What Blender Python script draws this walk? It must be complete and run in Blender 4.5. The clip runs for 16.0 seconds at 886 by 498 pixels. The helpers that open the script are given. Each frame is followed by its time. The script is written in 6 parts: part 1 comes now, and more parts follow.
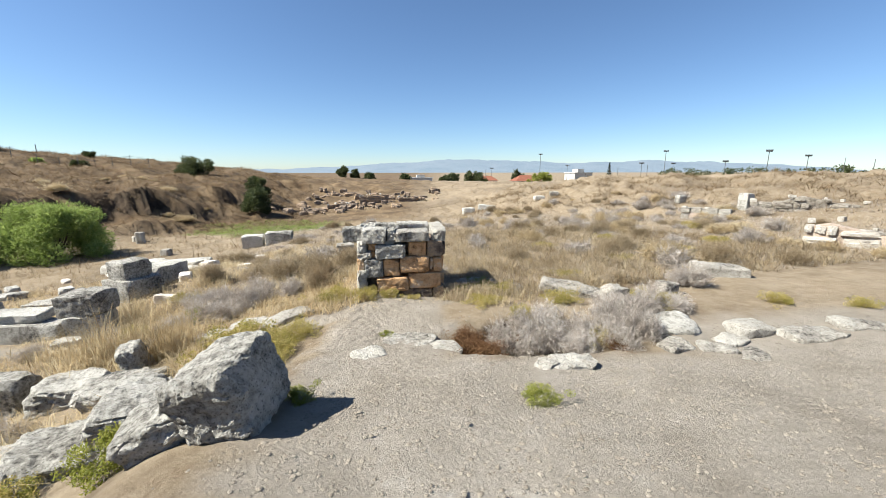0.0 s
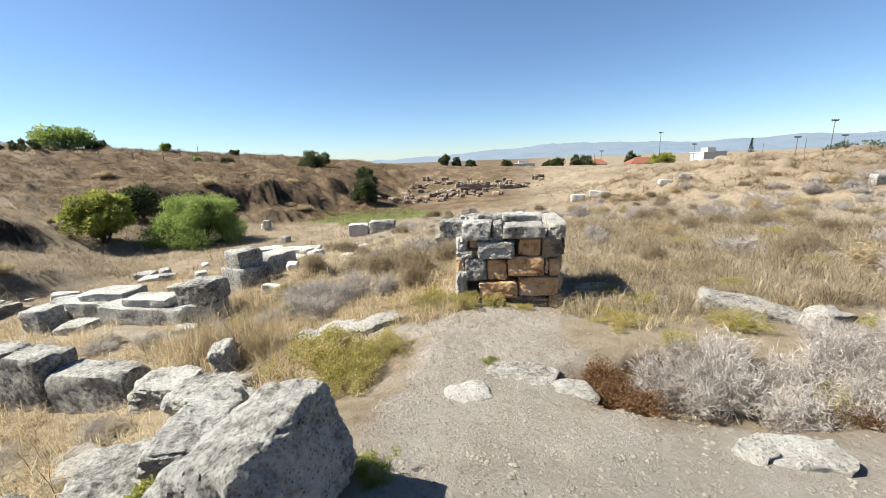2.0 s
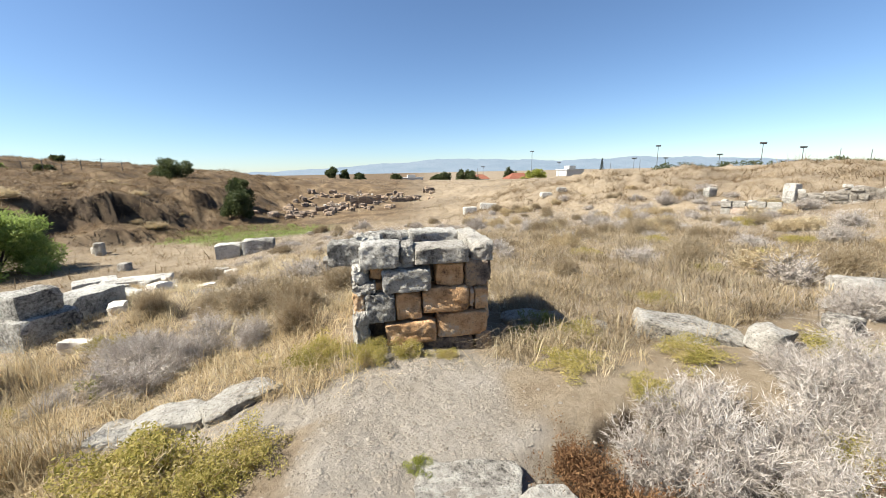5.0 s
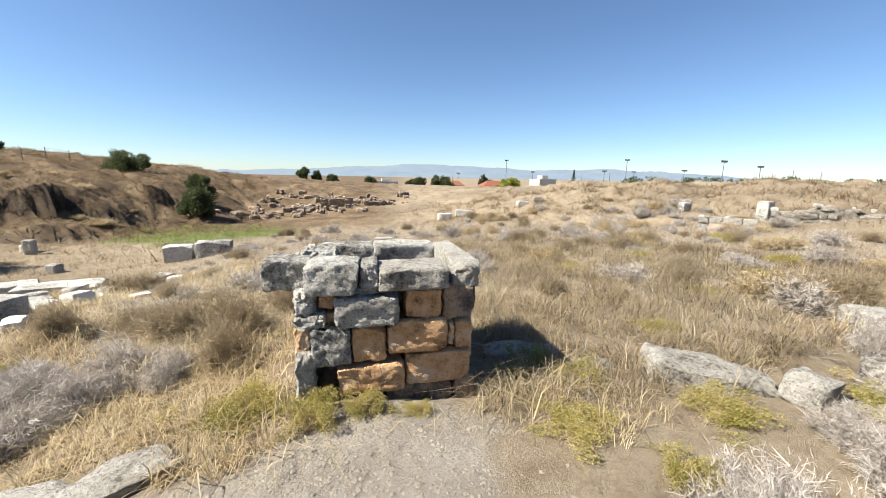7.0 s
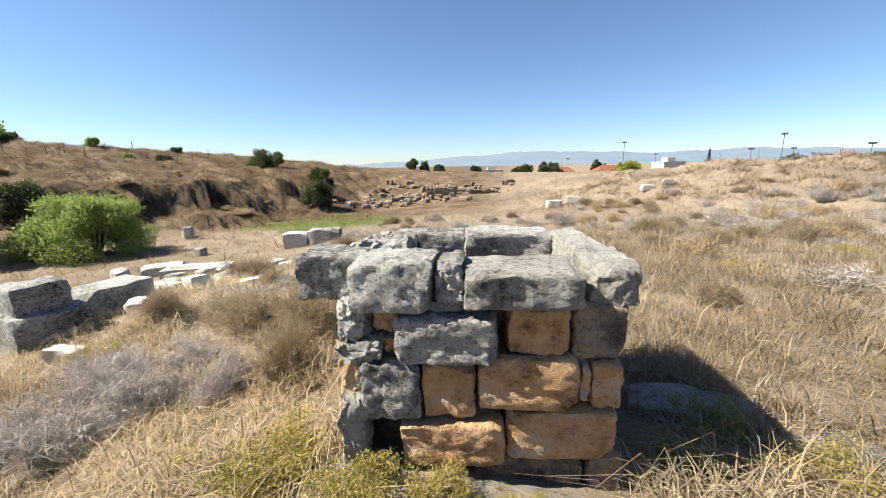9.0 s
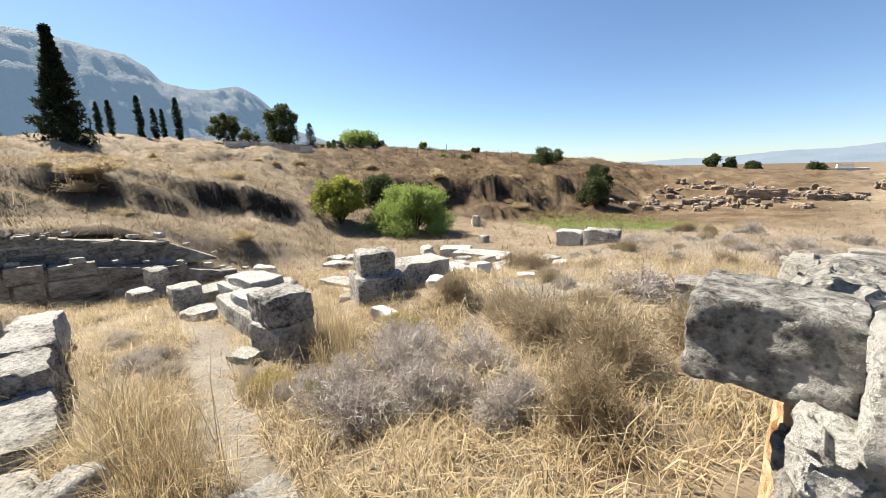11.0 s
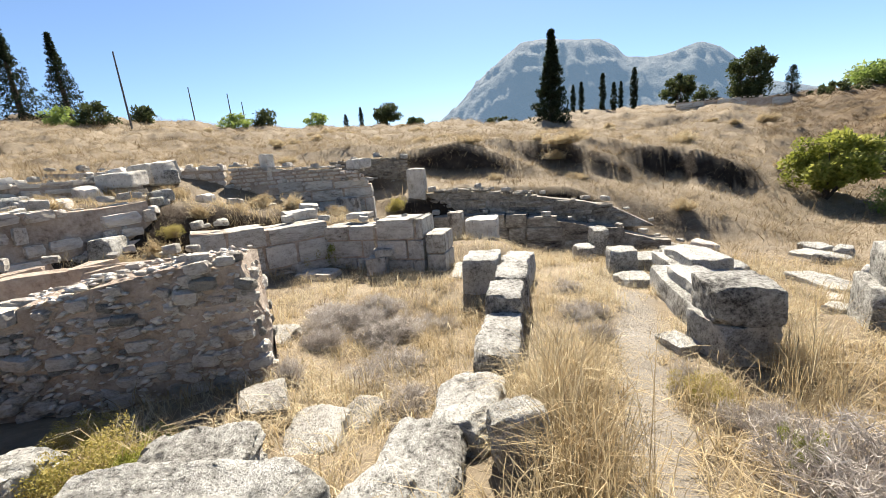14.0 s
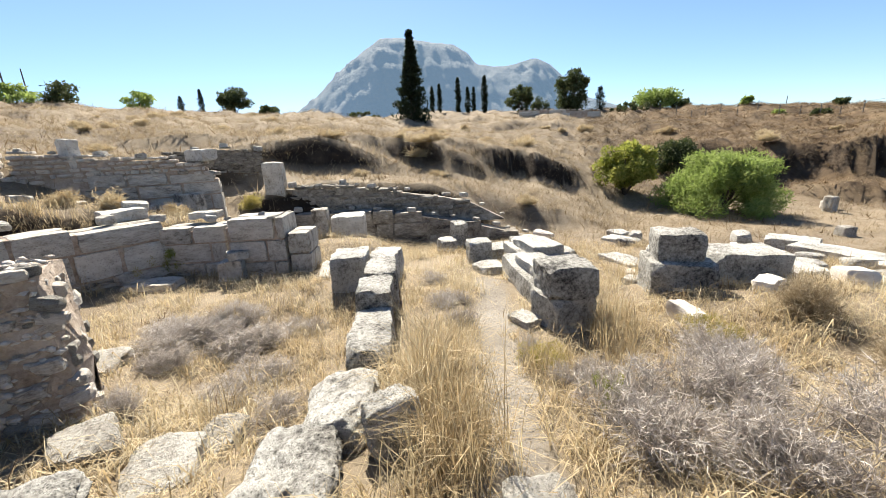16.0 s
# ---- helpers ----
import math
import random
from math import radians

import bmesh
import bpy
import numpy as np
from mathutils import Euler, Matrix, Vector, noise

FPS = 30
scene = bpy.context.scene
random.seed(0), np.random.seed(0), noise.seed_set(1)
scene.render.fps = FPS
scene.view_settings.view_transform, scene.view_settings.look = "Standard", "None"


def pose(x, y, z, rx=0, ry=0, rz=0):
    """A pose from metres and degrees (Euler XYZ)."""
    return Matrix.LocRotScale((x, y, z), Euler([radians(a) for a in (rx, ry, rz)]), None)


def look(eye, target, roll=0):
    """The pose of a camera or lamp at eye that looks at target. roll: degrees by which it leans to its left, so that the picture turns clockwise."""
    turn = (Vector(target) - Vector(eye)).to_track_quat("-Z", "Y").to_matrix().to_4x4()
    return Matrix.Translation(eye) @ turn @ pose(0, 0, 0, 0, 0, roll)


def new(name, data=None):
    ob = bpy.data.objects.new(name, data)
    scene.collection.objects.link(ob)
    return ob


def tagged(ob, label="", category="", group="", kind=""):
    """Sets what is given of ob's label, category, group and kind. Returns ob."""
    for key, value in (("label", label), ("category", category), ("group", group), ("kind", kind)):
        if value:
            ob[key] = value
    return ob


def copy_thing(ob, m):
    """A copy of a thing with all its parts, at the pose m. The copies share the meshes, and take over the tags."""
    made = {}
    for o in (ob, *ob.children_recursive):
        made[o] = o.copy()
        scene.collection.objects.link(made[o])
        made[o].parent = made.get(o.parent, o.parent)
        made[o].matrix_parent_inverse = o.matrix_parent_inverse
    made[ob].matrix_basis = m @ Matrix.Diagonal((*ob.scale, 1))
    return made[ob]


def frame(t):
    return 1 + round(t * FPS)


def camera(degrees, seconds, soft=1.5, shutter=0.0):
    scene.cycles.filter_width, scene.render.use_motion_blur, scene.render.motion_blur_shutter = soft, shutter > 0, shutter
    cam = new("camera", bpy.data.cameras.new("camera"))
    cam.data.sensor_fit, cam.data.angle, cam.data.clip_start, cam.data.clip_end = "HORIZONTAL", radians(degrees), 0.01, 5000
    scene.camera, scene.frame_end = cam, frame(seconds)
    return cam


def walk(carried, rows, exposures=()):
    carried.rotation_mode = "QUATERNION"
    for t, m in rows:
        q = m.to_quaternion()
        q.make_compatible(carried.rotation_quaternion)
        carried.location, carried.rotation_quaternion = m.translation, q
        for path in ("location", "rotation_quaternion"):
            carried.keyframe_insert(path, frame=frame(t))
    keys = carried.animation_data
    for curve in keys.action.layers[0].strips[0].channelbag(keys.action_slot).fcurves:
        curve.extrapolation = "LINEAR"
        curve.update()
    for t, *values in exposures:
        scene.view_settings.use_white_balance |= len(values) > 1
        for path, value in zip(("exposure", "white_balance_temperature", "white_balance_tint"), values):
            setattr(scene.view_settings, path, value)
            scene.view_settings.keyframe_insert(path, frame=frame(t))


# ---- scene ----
cam = camera(98.0, 16.0, 0.75)
PATH = [
    (0, (-0.017, -0.742, 1.822), (0.003, 1.218, 1.426), -0.1),
    (0.5, (-0.033, -0.493, 1.804), (0.01, 1.467, 1.407), -0.1),
    (1, (-0.051, -0.192, 1.774), (-0.164, 1.762, 1.361), -0.7),
    (1.5, (-0.146, 0.077, 1.748), (-0.467, 2.002, 1.311), -1.7),
    (2, (-0.224, 0.293, 1.743), (-0.712, 2.18, 1.294), -2.2),
    (2.5, (-0.207, 0.485, 1.757), (-0.769, 2.354, 1.32), -1.6),
    (3, (-0.258, 0.705, 1.716), (-0.74, 2.602, 1.305), -1.3),
    (3.5, (-0.356, 0.912, 1.712), (-0.731, 2.835, 1.315), -1.7),
    (4, (-0.424, 1.112, 1.674), (-0.681, 3.057, 1.287), -1.8),
    (4.5, (-0.466, 1.31, 1.666), (-0.565, 3.268, 1.274), -1.6),
    (5, (-0.518, 1.49, 1.623), (-0.455, 3.449, 1.225), -1.2),
    (7.5, (-0.47, 2.571, 1.555), (-0.266, 4.526, 1.187), 1.1),
    (8, (-0.45, 2.865, 1.487), (-0.346, 4.826, 1.11), 0.1),
    (8.5, (-0.455, 3.13, 1.467), (-0.426, 5.086, 1.047), -2.0),
    (9, (-0.486, 3.381, 1.383), (-0.819, 5.307, 0.958), -1.1),
    (9.5, (-0.56, 3.625, 1.348), (-1.353, 5.41, 0.916), -0.7),
    (12, (-1.659, 3.971, 1.246), (-3.398, 4.873, 0.84), -0.5),
    (12.5, (-1.762, 3.931, 1.233), (-3.642, 4.463, 0.808), -0.3),
    (13, (-1.763, 3.904, 1.23), (-3.712, 3.907, 0.782), -2.1),
    (13.5, (-1.773, 3.875, 1.219), (-3.672, 3.445, 0.761), -3.8),
    (14, (-1.778, 3.857, 1.213), (-3.633, 3.268, 0.753), -4.7),
    (14.5, (-1.769, 3.858, 1.215), (-3.646, 3.332, 0.768), -4.8),
    (15, (-1.747, 3.873, 1.229), (-3.668, 3.536, 0.786), -4.4),
    (15.5, (-1.737, 3.875, 1.226), (-3.677, 3.77, 0.753), -3.3),
    (16, (-1.711, 3.884, 1.232), (-3.64, 3.958, 0.711), -2.5),
]
walk(cam, [(t, look(eye, target, roll)) for t, eye, target, roll in PATH], [(0, 1.38, 6400, 7), (5, 1.46, 6550, 8), (9.5, 1.50, 6650, 9), (12.5, 1.58, 6850, 10), (16, 1.64, 6750, 9)])

# ---- light ----
world = bpy.data.worlds.new("world")
scene.world = world
world.use_nodes = True
wn = world.node_tree
sky = wn.nodes.new("ShaderNodeTexSky")
sky.sky_type = "NISHITA"
sky.sun_disc = False
sky.sun_elevation = radians(47)
sky.sun_rotation = radians(259)
sky.altitude = 2500
sky.air_density = 1.15
sky.dust_density = 1.5
sky.ozone_density = 5.5
wn.links.new(sky.outputs[0], wn.nodes["Background"].inputs[0])
wn.nodes["Background"].inputs[1].default_value = 0.058
sun = new("sun", bpy.data.lights.new("sun", "SUN"))
sun.data.energy = 5.0
sun.data.angle = radians(0.55)
sun.data.color = (1.0, 0.95, 0.86)
sun.matrix_world = look((-100, -19, 105), (0, 0, 0))


# ---- materials ----
def material(name, colours, scale=2.0, roughness=0.9, bump=0.3, bump_scale=30.0, coords="Object", fine=0.35, pits=0.0, tint=False, weather=0.0, thin=0.4):
    """Mottled surface: a broad and a fine noise pick from the colours, pits darken small hollows, a bump gives relief."""
    m = bpy.data.materials.new(name)
    m.use_nodes = True
    nt = m.node_tree
    bsdf = nt.nodes["Principled BSDF"]
    bsdf.inputs["Roughness"].default_value = roughness
    bsdf.inputs["Specular IOR Level"].default_value = 0.25
    tc = nt.nodes.new("ShaderNodeTexCoord")
    if coords == "World":
        src = nt.nodes.new("ShaderNodeNewGeometry").outputs["Position"]
    else:
        src = tc.outputs["Object"]
    info = nt.nodes.new("ShaderNodeObjectInfo")
    shift = nt.nodes.new("ShaderNodeVectorMath")
    shift.operation = "MULTIPLY_ADD"
    nt.links.new(info.outputs["Random"], shift.inputs[0])
    shift.inputs[1].default_value = (37, 11, 23)
    nt.links.new(src, shift.inputs[2])
    p = shift.outputs[0] if coords == "Object" else src
    big = nt.nodes.new("ShaderNodeTexNoise")
    big.inputs["Scale"].default_value = scale
    big.inputs["Detail"].default_value = 6
    big.inputs["Roughness"].default_value = 0.6
    nt.links.new(p, big.inputs["Vector"])
    small = nt.nodes.new("ShaderNodeTexNoise")
    small.inputs["Scale"].default_value = bump_scale
    small.inputs["Detail"].default_value = 5
    small.inputs["Roughness"].default_value = 0.7
    nt.links.new(p, small.inputs["Vector"])
    mix = nt.nodes.new("ShaderNodeMath")
    mix.operation = "MULTIPLY_ADD"
    nt.links.new(small.outputs["Fac"], mix.inputs[0])
    mix.inputs[1].default_value = fine
    off = nt.nodes.new("ShaderNodeMath")
    off.operation = "MULTIPLY_ADD"
    nt.links.new(big.outputs["Fac"], off.inputs[0])
    off.inputs[1].default_value = 1.7
    off.inputs[2].default_value = -0.35 - fine * 0.5
    nt.links.new(off.outputs[0], mix.inputs[2])
    value = mix.outputs[0]
    if coords == "Object":
        each = nt.nodes.new("ShaderNodeMath")
        each.operation = "MULTIPLY_ADD"
        nt.links.new(info.outputs["Random"], each.inputs[0])
        each.inputs[1].default_value = 0.36
        nt.links.new(value, each.inputs[2])
        even = nt.nodes.new("ShaderNodeMath")
        even.operation = "ADD"
        even.inputs[1].default_value = -0.18
        nt.links.new(each.outputs[0], even.inputs[0])
        value = even.outputs[0]
    if weather:
        mid = nt.nodes.new("ShaderNodeTexNoise")
        mid.inputs["Scale"].default_value = weather
        mid.inputs["Detail"].default_value = 8
        mid.inputs["Roughness"].default_value = 0.72
        nt.links.new(p, mid.inputs["Vector"])
        plus = nt.nodes.new("ShaderNodeMath")
        plus.operation = "MULTIPLY_ADD"
        nt.links.new(mid.outputs["Fac"], plus.inputs[0])
        plus.inputs[1].default_value = 2.2
        less = nt.nodes.new("ShaderNodeMath")
        less.operation = "ADD"
        nt.links.new(value, less.inputs[0])
        less.inputs[1].default_value = -1.02
        nt.links.new(less.outputs[0], plus.inputs[2])
        value = plus.outputs[0]
        relief = nt.nodes.new("ShaderNodeMath")
        relief.operation = "MULTIPLY_ADD"
        nt.links.new(mid.outputs["Fac"], relief.inputs[0])
        relief.inputs[1].default_value = 1.6
        nt.links.new(small.outputs["Fac"], relief.inputs[2])
    if tint:
        at = nt.nodes.new("ShaderNodeAttribute")
        at.attribute_name = "tint"
        add = nt.nodes.new("ShaderNodeMath")
        add.operation = "MULTIPLY_ADD"
        nt.links.new(at.outputs["Fac"], add.inputs[0])
        add.inputs[1].default_value = 0.9
        sub = nt.nodes.new("ShaderNodeMath")
        sub.operation = "MULTIPLY_ADD"
        nt.links.new(value, sub.inputs[0])
        sub.inputs[1].default_value = 0.6
        sub.inputs[2].default_value = -0.14
        nt.links.new(sub.outputs[0], add.inputs[2])
        value = add.outputs[0]
    ramp = nt.nodes.new("ShaderNodeValToRGB")
    el = ramp.color_ramp.elements
    for i, c in enumerate(colours):
        e = el[i] if i < 2 else el.new(0.5)
        e.color = (*c, 1)
    n = len(colours)
    for i, e in enumerate(el):
        e.position = i / (n - 1)
    for i, c in enumerate(colours):
        el[i].color = (*c, 1)
    nt.links.new(value, ramp.inputs[0])
    col = ramp.outputs[0]
    if pits > 0:
        vor = nt.nodes.new("ShaderNodeTexVoronoi")
        vor.inputs["Scale"].default_value = bump_scale * 0.7
        nt.links.new(p, vor.inputs["Vector"])
        pr = nt.nodes.new("ShaderNodeMapRange")
        pr.inputs["From Min"].default_value = 0.12
        pr.inputs["From Max"].default_value = 0.34
        pr.inputs["To Min"].default_value = 1.0 - pits
        pr.inputs["To Max"].default_value = 1.0
        nt.links.new(vor.outputs["Distance"], pr.inputs["Value"])
        mul = nt.nodes.new("ShaderNodeMix")
        mul.data_type = "RGBA"
        mul.blend_type = "MULTIPLY"
        mul.inputs["Factor"].default_value = 1.0
        nt.links.new(col, mul.inputs["A"])
        nt.links.new(pr.outputs[0], mul.inputs["B"])
        col = mul.outputs["Result"]
    nt.links.new(col, bsdf.inputs["Base Color"])
    if tint:
        sheer = nt.nodes.new("ShaderNodeBsdfTranslucent")
        nt.links.new(col, sheer.inputs["Color"])
        both = nt.nodes.new("ShaderNodeMixShader")
        both.inputs[0].default_value = thin
        nt.links.new(bsdf.outputs[0], both.inputs[1])
        nt.links.new(sheer.outputs[0], both.inputs[2])
        nt.links.new(both.outputs[0], nt.nodes["Material Output"].inputs["Surface"])
    if bump > 0:
        b = nt.nodes.new("ShaderNodeBump")
        b.inputs["Strength"].default_value = bump
        b.inputs["Distance"].default_value = 0.03
        nt.links.new(relief.outputs[0] if weather else small.outputs["Fac"], b.inputs["Height"])
        nt.links.new(b.outputs[0], bsdf.inputs["Normal"])
    return m


GREY = material("weathered_limestone", [(0.05, 0.045, 0.041), (0.27, 0.255, 0.225), (0.48, 0.46, 0.415), (0.59, 0.57, 0.525)], 2.2, 0.92, 1.0, 60, pits=0.55, weather=20)
PALE = material("pale_limestone", [(0.09, 0.08, 0.068), (0.30, 0.275, 0.237), (0.42, 0.393, 0.345), (0.50, 0.475, 0.425)], 3.0, 0.92, 1.0, 50, pits=0.45, weather=22)
OCHRE = material("ochre_poros_stone", [(0.12, 0.07, 0.04), (0.47, 0.275, 0.135), (0.59, 0.375, 0.205), (0.54, 0.44, 0.33)], 3.2, 0.95, 0.9, 44, pits=0.3, weather=9)
SOOTY = material("dark_stained_poros_stone", [(0.05, 0.042, 0.038), (0.14, 0.11, 0.09), (0.26, 0.20, 0.15), (0.40, 0.28, 0.17)], 4.0, 0.95, 0.9, 44, pits=0.4, weather=8)
WALLSTONE = material("grey_ashlar_stone", [(0.11, 0.095, 0.08), (0.375, 0.34, 0.29), (0.51, 0.475, 0.42), (0.60, 0.57, 0.515)], 1.8, 0.94, 1.0, 22, pits=0.35, weather=5)
DARKSTONE = material("dark_weathered_stone", [(0.05, 0.043, 0.037), (0.19, 0.165, 0.135), (0.30, 0.27, 0.225), (0.42, 0.39, 0.34)], 1.6, 0.94, 1.0, 22, pits=0.35, weather=5)
RUBBLE = material("rubble_stone", [(0.30, 0.25, 0.21), (0.53, 0.47, 0.405), (0.66, 0.60, 0.53), (0.72, 0.68, 0.62)], 2.5, 0.94, 0.9, 30, weather=6)
MORTAR = material("earth_mortar", [(0.22, 0.165, 0.125), (0.42, 0.335, 0.265), (0.54, 0.45, 0.37)], 3.0, 0.97, 1.0, 26, "World", weather=14)
PEBBLE = material("pale_pebbles", [(0.116, 0.096, 0.075), (0.209, 0.180, 0.145), (0.302, 0.273, 0.229)], 7.0, 0.95, 0.5, 40, "World")
PLASTER = material("white_plaster", [(0.360, 0.348, 0.325), (0.429, 0.418, 0.394), (0.464, 0.452, 0.429)], 0.6, 0.9, 0.2, 6)
ROOF = material("red_roof_tiles", [(0.128, 0.046, 0.029), (0.197, 0.075, 0.046), (0.244, 0.110, 0.070)], 1.0, 0.9, 0.3, 8)
DARK_GLASS = material("dark_window", [(0.03, 0.035, 0.04), (0.06, 0.07, 0.08)], 1.0, 0.2, 0.0, 6)
STEEL = material("dull_steel", [(0.058, 0.058, 0.058), (0.093, 0.093, 0.090), (0.128, 0.122, 0.116)], 1.0, 0.6, 0.1, 9)
STRAW = material("dry_straw", [(0.19, 0.13, 0.065), (0.385, 0.29, 0.16), (0.49, 0.395, 0.245), (0.56, 0.49, 0.35)], 0.35, 0.75, 0.0, 3.0, "World", tint=True, thin=0.42)
TWIG = material("grey_twigs", [(0.12, 0.092, 0.076), (0.29, 0.25, 0.215), (0.42, 0.375, 0.33), (0.55, 0.51, 0.465)], 1.0, 0.9, 0.0, 5.0, "World", tint=True, thin=0.25)
RUST = material("rusty_dead_leaves", [(0.058, 0.026, 0.012), (0.128, 0.064, 0.029), (0.191, 0.110, 0.052)], 2.0, 0.9, 0.0, 5.0, "World", tint=True, thin=0.2)
WEED = material("green_weed", [(0.11, 0.11, 0.022), (0.25, 0.225, 0.055), (0.39, 0.325, 0.10), (0.48, 0.39, 0.18)], 2.0, 0.7, 0.0, 5.0, "World", tint=True, thin=0.45)
OLIVE = material("olive_leaves", [(0.022, 0.032, 0.012), (0.053, 0.068, 0.024), (0.098, 0.112, 0.045)], 1.0, 0.7, 0.0, 5.0, "World", tint=True)
TAMARISK = material("feathery_green_leaves", [(0.10, 0.15, 0.03), (0.20, 0.265, 0.065), (0.31, 0.37, 0.115)], 1.0, 0.7, 0.0, 5.0, "World", tint=True, thin=0.5)
LIME = material("yellow_green_leaves", [(0.10, 0.125, 0.02), (0.23, 0.25, 0.045), (0.38, 0.37, 0.10)], 1.0, 0.7, 0.0, 5.0, "World", tint=True, thin=0.5)
CONIFER = material("dark_conifer_needles", [(0.007, 0.012, 0.006), (0.017, 0.025, 0.011), (0.030, 0.041, 0.019)], 1.0, 0.8, 0.0, 5.0, "World", tint=True)
HAY = material("brownish_straw", [(0.095, 0.064, 0.037), (0.215, 0.158, 0.092), (0.31, 0.245, 0.155), (0.39, 0.325, 0.23)], 0.35, 0.75, 0.0, 3.0, "World", tint=True, thin=0.4)
BROWN = material("brown_grass", [(0.05, 0.03, 0.015), (0.115, 0.074, 0.038), (0.18, 0.122, 0.066), (0.24, 0.175, 0.105)], 0.35, 0.75, 0.0, 3.0, "World", tint=True, thin=0.25)
BARK = material("brown_bark", [(0.035, 0.026, 0.017), (0.075, 0.058, 0.043), (0.116, 0.093, 0.070)], 6.0, 0.95, 0.6, 30)


# ---- terrain ----
# height profiles (distance, height) by direction in degrees, turning left from straight ahead
HUB = (-1.7, 4.0)
PROFILES = {
    -140: ((0, -0.1), (3, 0.05), (8, 0.5), (20, 1.2), (60, 2.0)),
    -55: ((0, -0.1), (3, -0.05), (12, -0.15), (17, 0.0), (21, 0.7), (27, 1.5), (60, 0.9)),
    -30: ((0, -0.1), (5, -0.2), (18, -0.55), (24, 0.35), (32, 1.3), (60, 0.3), (120, -3)),
    0: ((0, -0.1), (5, -0.35), (12, -0.95), (22, -1.65), (40, -1.2), (60, -0.6), (100, -0.8), (150, -4)),
    20: ((0, -0.1), (4, -0.3), (10, -0.95), (16, -1.5), (25, -2.1), (40, -2.0), (42, -1.3), (48, -0.6), (50, 0.3), (60, 0.9), (90, 0.6)),
    30: ((0, -0.1), (4, -0.5), (8, -1.0), (14, -1.7), (29, -2.1), (30, -1.2), (33, -0.8), (34.5, 0.4), (40, 0.7), (48, 1.5), (62, 2.4)),
    40: ((0, -0.1), (4, -0.65), (8, -1.05), (14, -1.7), (25, -2.1), (26, -1.3), (28, -1.1), (28.8, 0.5), (34, 0.7), (40, 1.0), (48, 2.0), (62, 3.4)),
    50: ((0, -0.12), (3, -0.6), (4, -0.84), (8, -1.12), (12, -1.6), (22, -2.0), (24.5, -1.4), (26.8, -1.2), (27.6, 0.5), (33, 0.9), (40, 1.3), (60, 4.2)),
    62: ((0, -0.12), (2, -0.42), (3.4, -0.85), (8, -1.15), (16, -1.95), (20, -1.5), (26, -0.6), (28, 0.0), (36, 0.9), (42, 1.8), (60, 4.8)),
    75: ((0, -0.12), (2, -0.42), (3.4, -0.82), (8, -1.1), (13, -1.8), (14, -1.0), (17, -0.65), (18.2, -0.55), (19, 0.8), (24, 0.9), (40, 2.2), (42, 3.2), (55, 4.8), (70, 6.0)),
    90: ((0, -0.12), (3, -0.6), (8, -1.1), (11.9, -1.85), (12.6, 0.0), (15, 0.15), (16.8, 0.3), (17.5, 1.5), (21, 1.6), (30, 1.9), (44, 2.9), (46, 3.7), (65, 6.4)),
    105: ((0, -0.15), (3, -0.6), (8, -1.0), (12.0, -1.4), (12.6, 0.25), (15, 0.4), (15.8, 1.8), (25, 2.3), (45, 4.9)),
    122: ((0, -0.15), (2.5, -0.6), (7, -0.95), (8.6, -0.95), (9.2, -0.05), (12.4, -0.1), (13.6, 0.0), (14.4, 1.2), (16.5, 1.35), (17.1, 1.9), (25, 2.5), (45, 5.1)),
    132: ((0, -0.15), (2.5, -0.6), (7, -0.95), (9.0, -0.8), (9.9, 0.35), (12.0, 0.45), (13.0, 1.2), (17, 1.6), (25, 2.5), (45, 5.7)),
    145: ((0, -0.15), (2.5, -0.5), (5, -0.8), (8.7, -0.5), (9.8, 0.85), (11.4, 0.95), (12.0, 1.35), (15, 1.5), (25, 2.6), (45, 6.6)),
    160: ((0, -0.15), (2.5, -0.45), (5, -0.7), (7.8, -0.5), (8.8, 0.85), (11, 1.0), (12, 1.3), (25, 2.7), (45, 6.6)),
    180: ((0, -0.1), (1.5, -0.1), (3, 0.05), (8, 0.4), (20, 2.0), (45, 6.0)),
}
AZIMUTHS = sorted(PROFILES)
REACH = np.concatenate([np.arange(0, 50, 0.25), np.arange(50, 80, 2), np.array([80, 100, 150, 220, 400, 5000])])


def profile_row(a):
    r, z = zip(*PROFILES[a])
    r, z = list(r), list(z)
    if a > 110 or a < -100:
        r, z = r + [150, 600], z + [z[-1] + 2, z[-1] + 2]
    else:
        r, z = r + [max(260, r[-1] + 60), 700], z + [z[-1] * 0.3 - 4, -12]
    row = np.interp(REACH, r, z)
    return row


TABLE = np.array([profile_row(a) for a in AZIMUTHS] + [profile_row(AZIMUTHS[0])])
AZ = np.array(AZIMUTHS + [AZIMUTHS[0] + 360.0])


def smooth(a, b, v):
    s = np.clip((v - a) / (b - a), 0, 1)
    return s * s * (3 - 2 * s)


def waves(x, y, size, seed):
    """Cheap smooth noise in -1..1."""
    out = 0
    rng = np.random.RandomState(seed)
    for k in range(7):
        a, ph = rng.uniform(0, 6.283, 2)
        f = rng.uniform(0.6, 2.2) / size
        out = out + np.sin((x * np.cos(a) + y * np.sin(a)) * f * 6.283 + ph + 1.3 * np.sin((x * np.sin(a) - y * np.cos(a)) * f * 3.9 + ph * 2))
    return out / 4.2


TRAIL = ((-0.1, -3.0), (-0.3, 0.0), (-0.5, 2.0), (-0.6, 3.4), (-0.65, 4.6))
SIDE_TRAIL = ((-0.9, 4.1), (-2.0, 4.05), (-3.3, 4.3), (-5.0, 4.47), (-6.6, 4.75), (-7.6, 4.75))


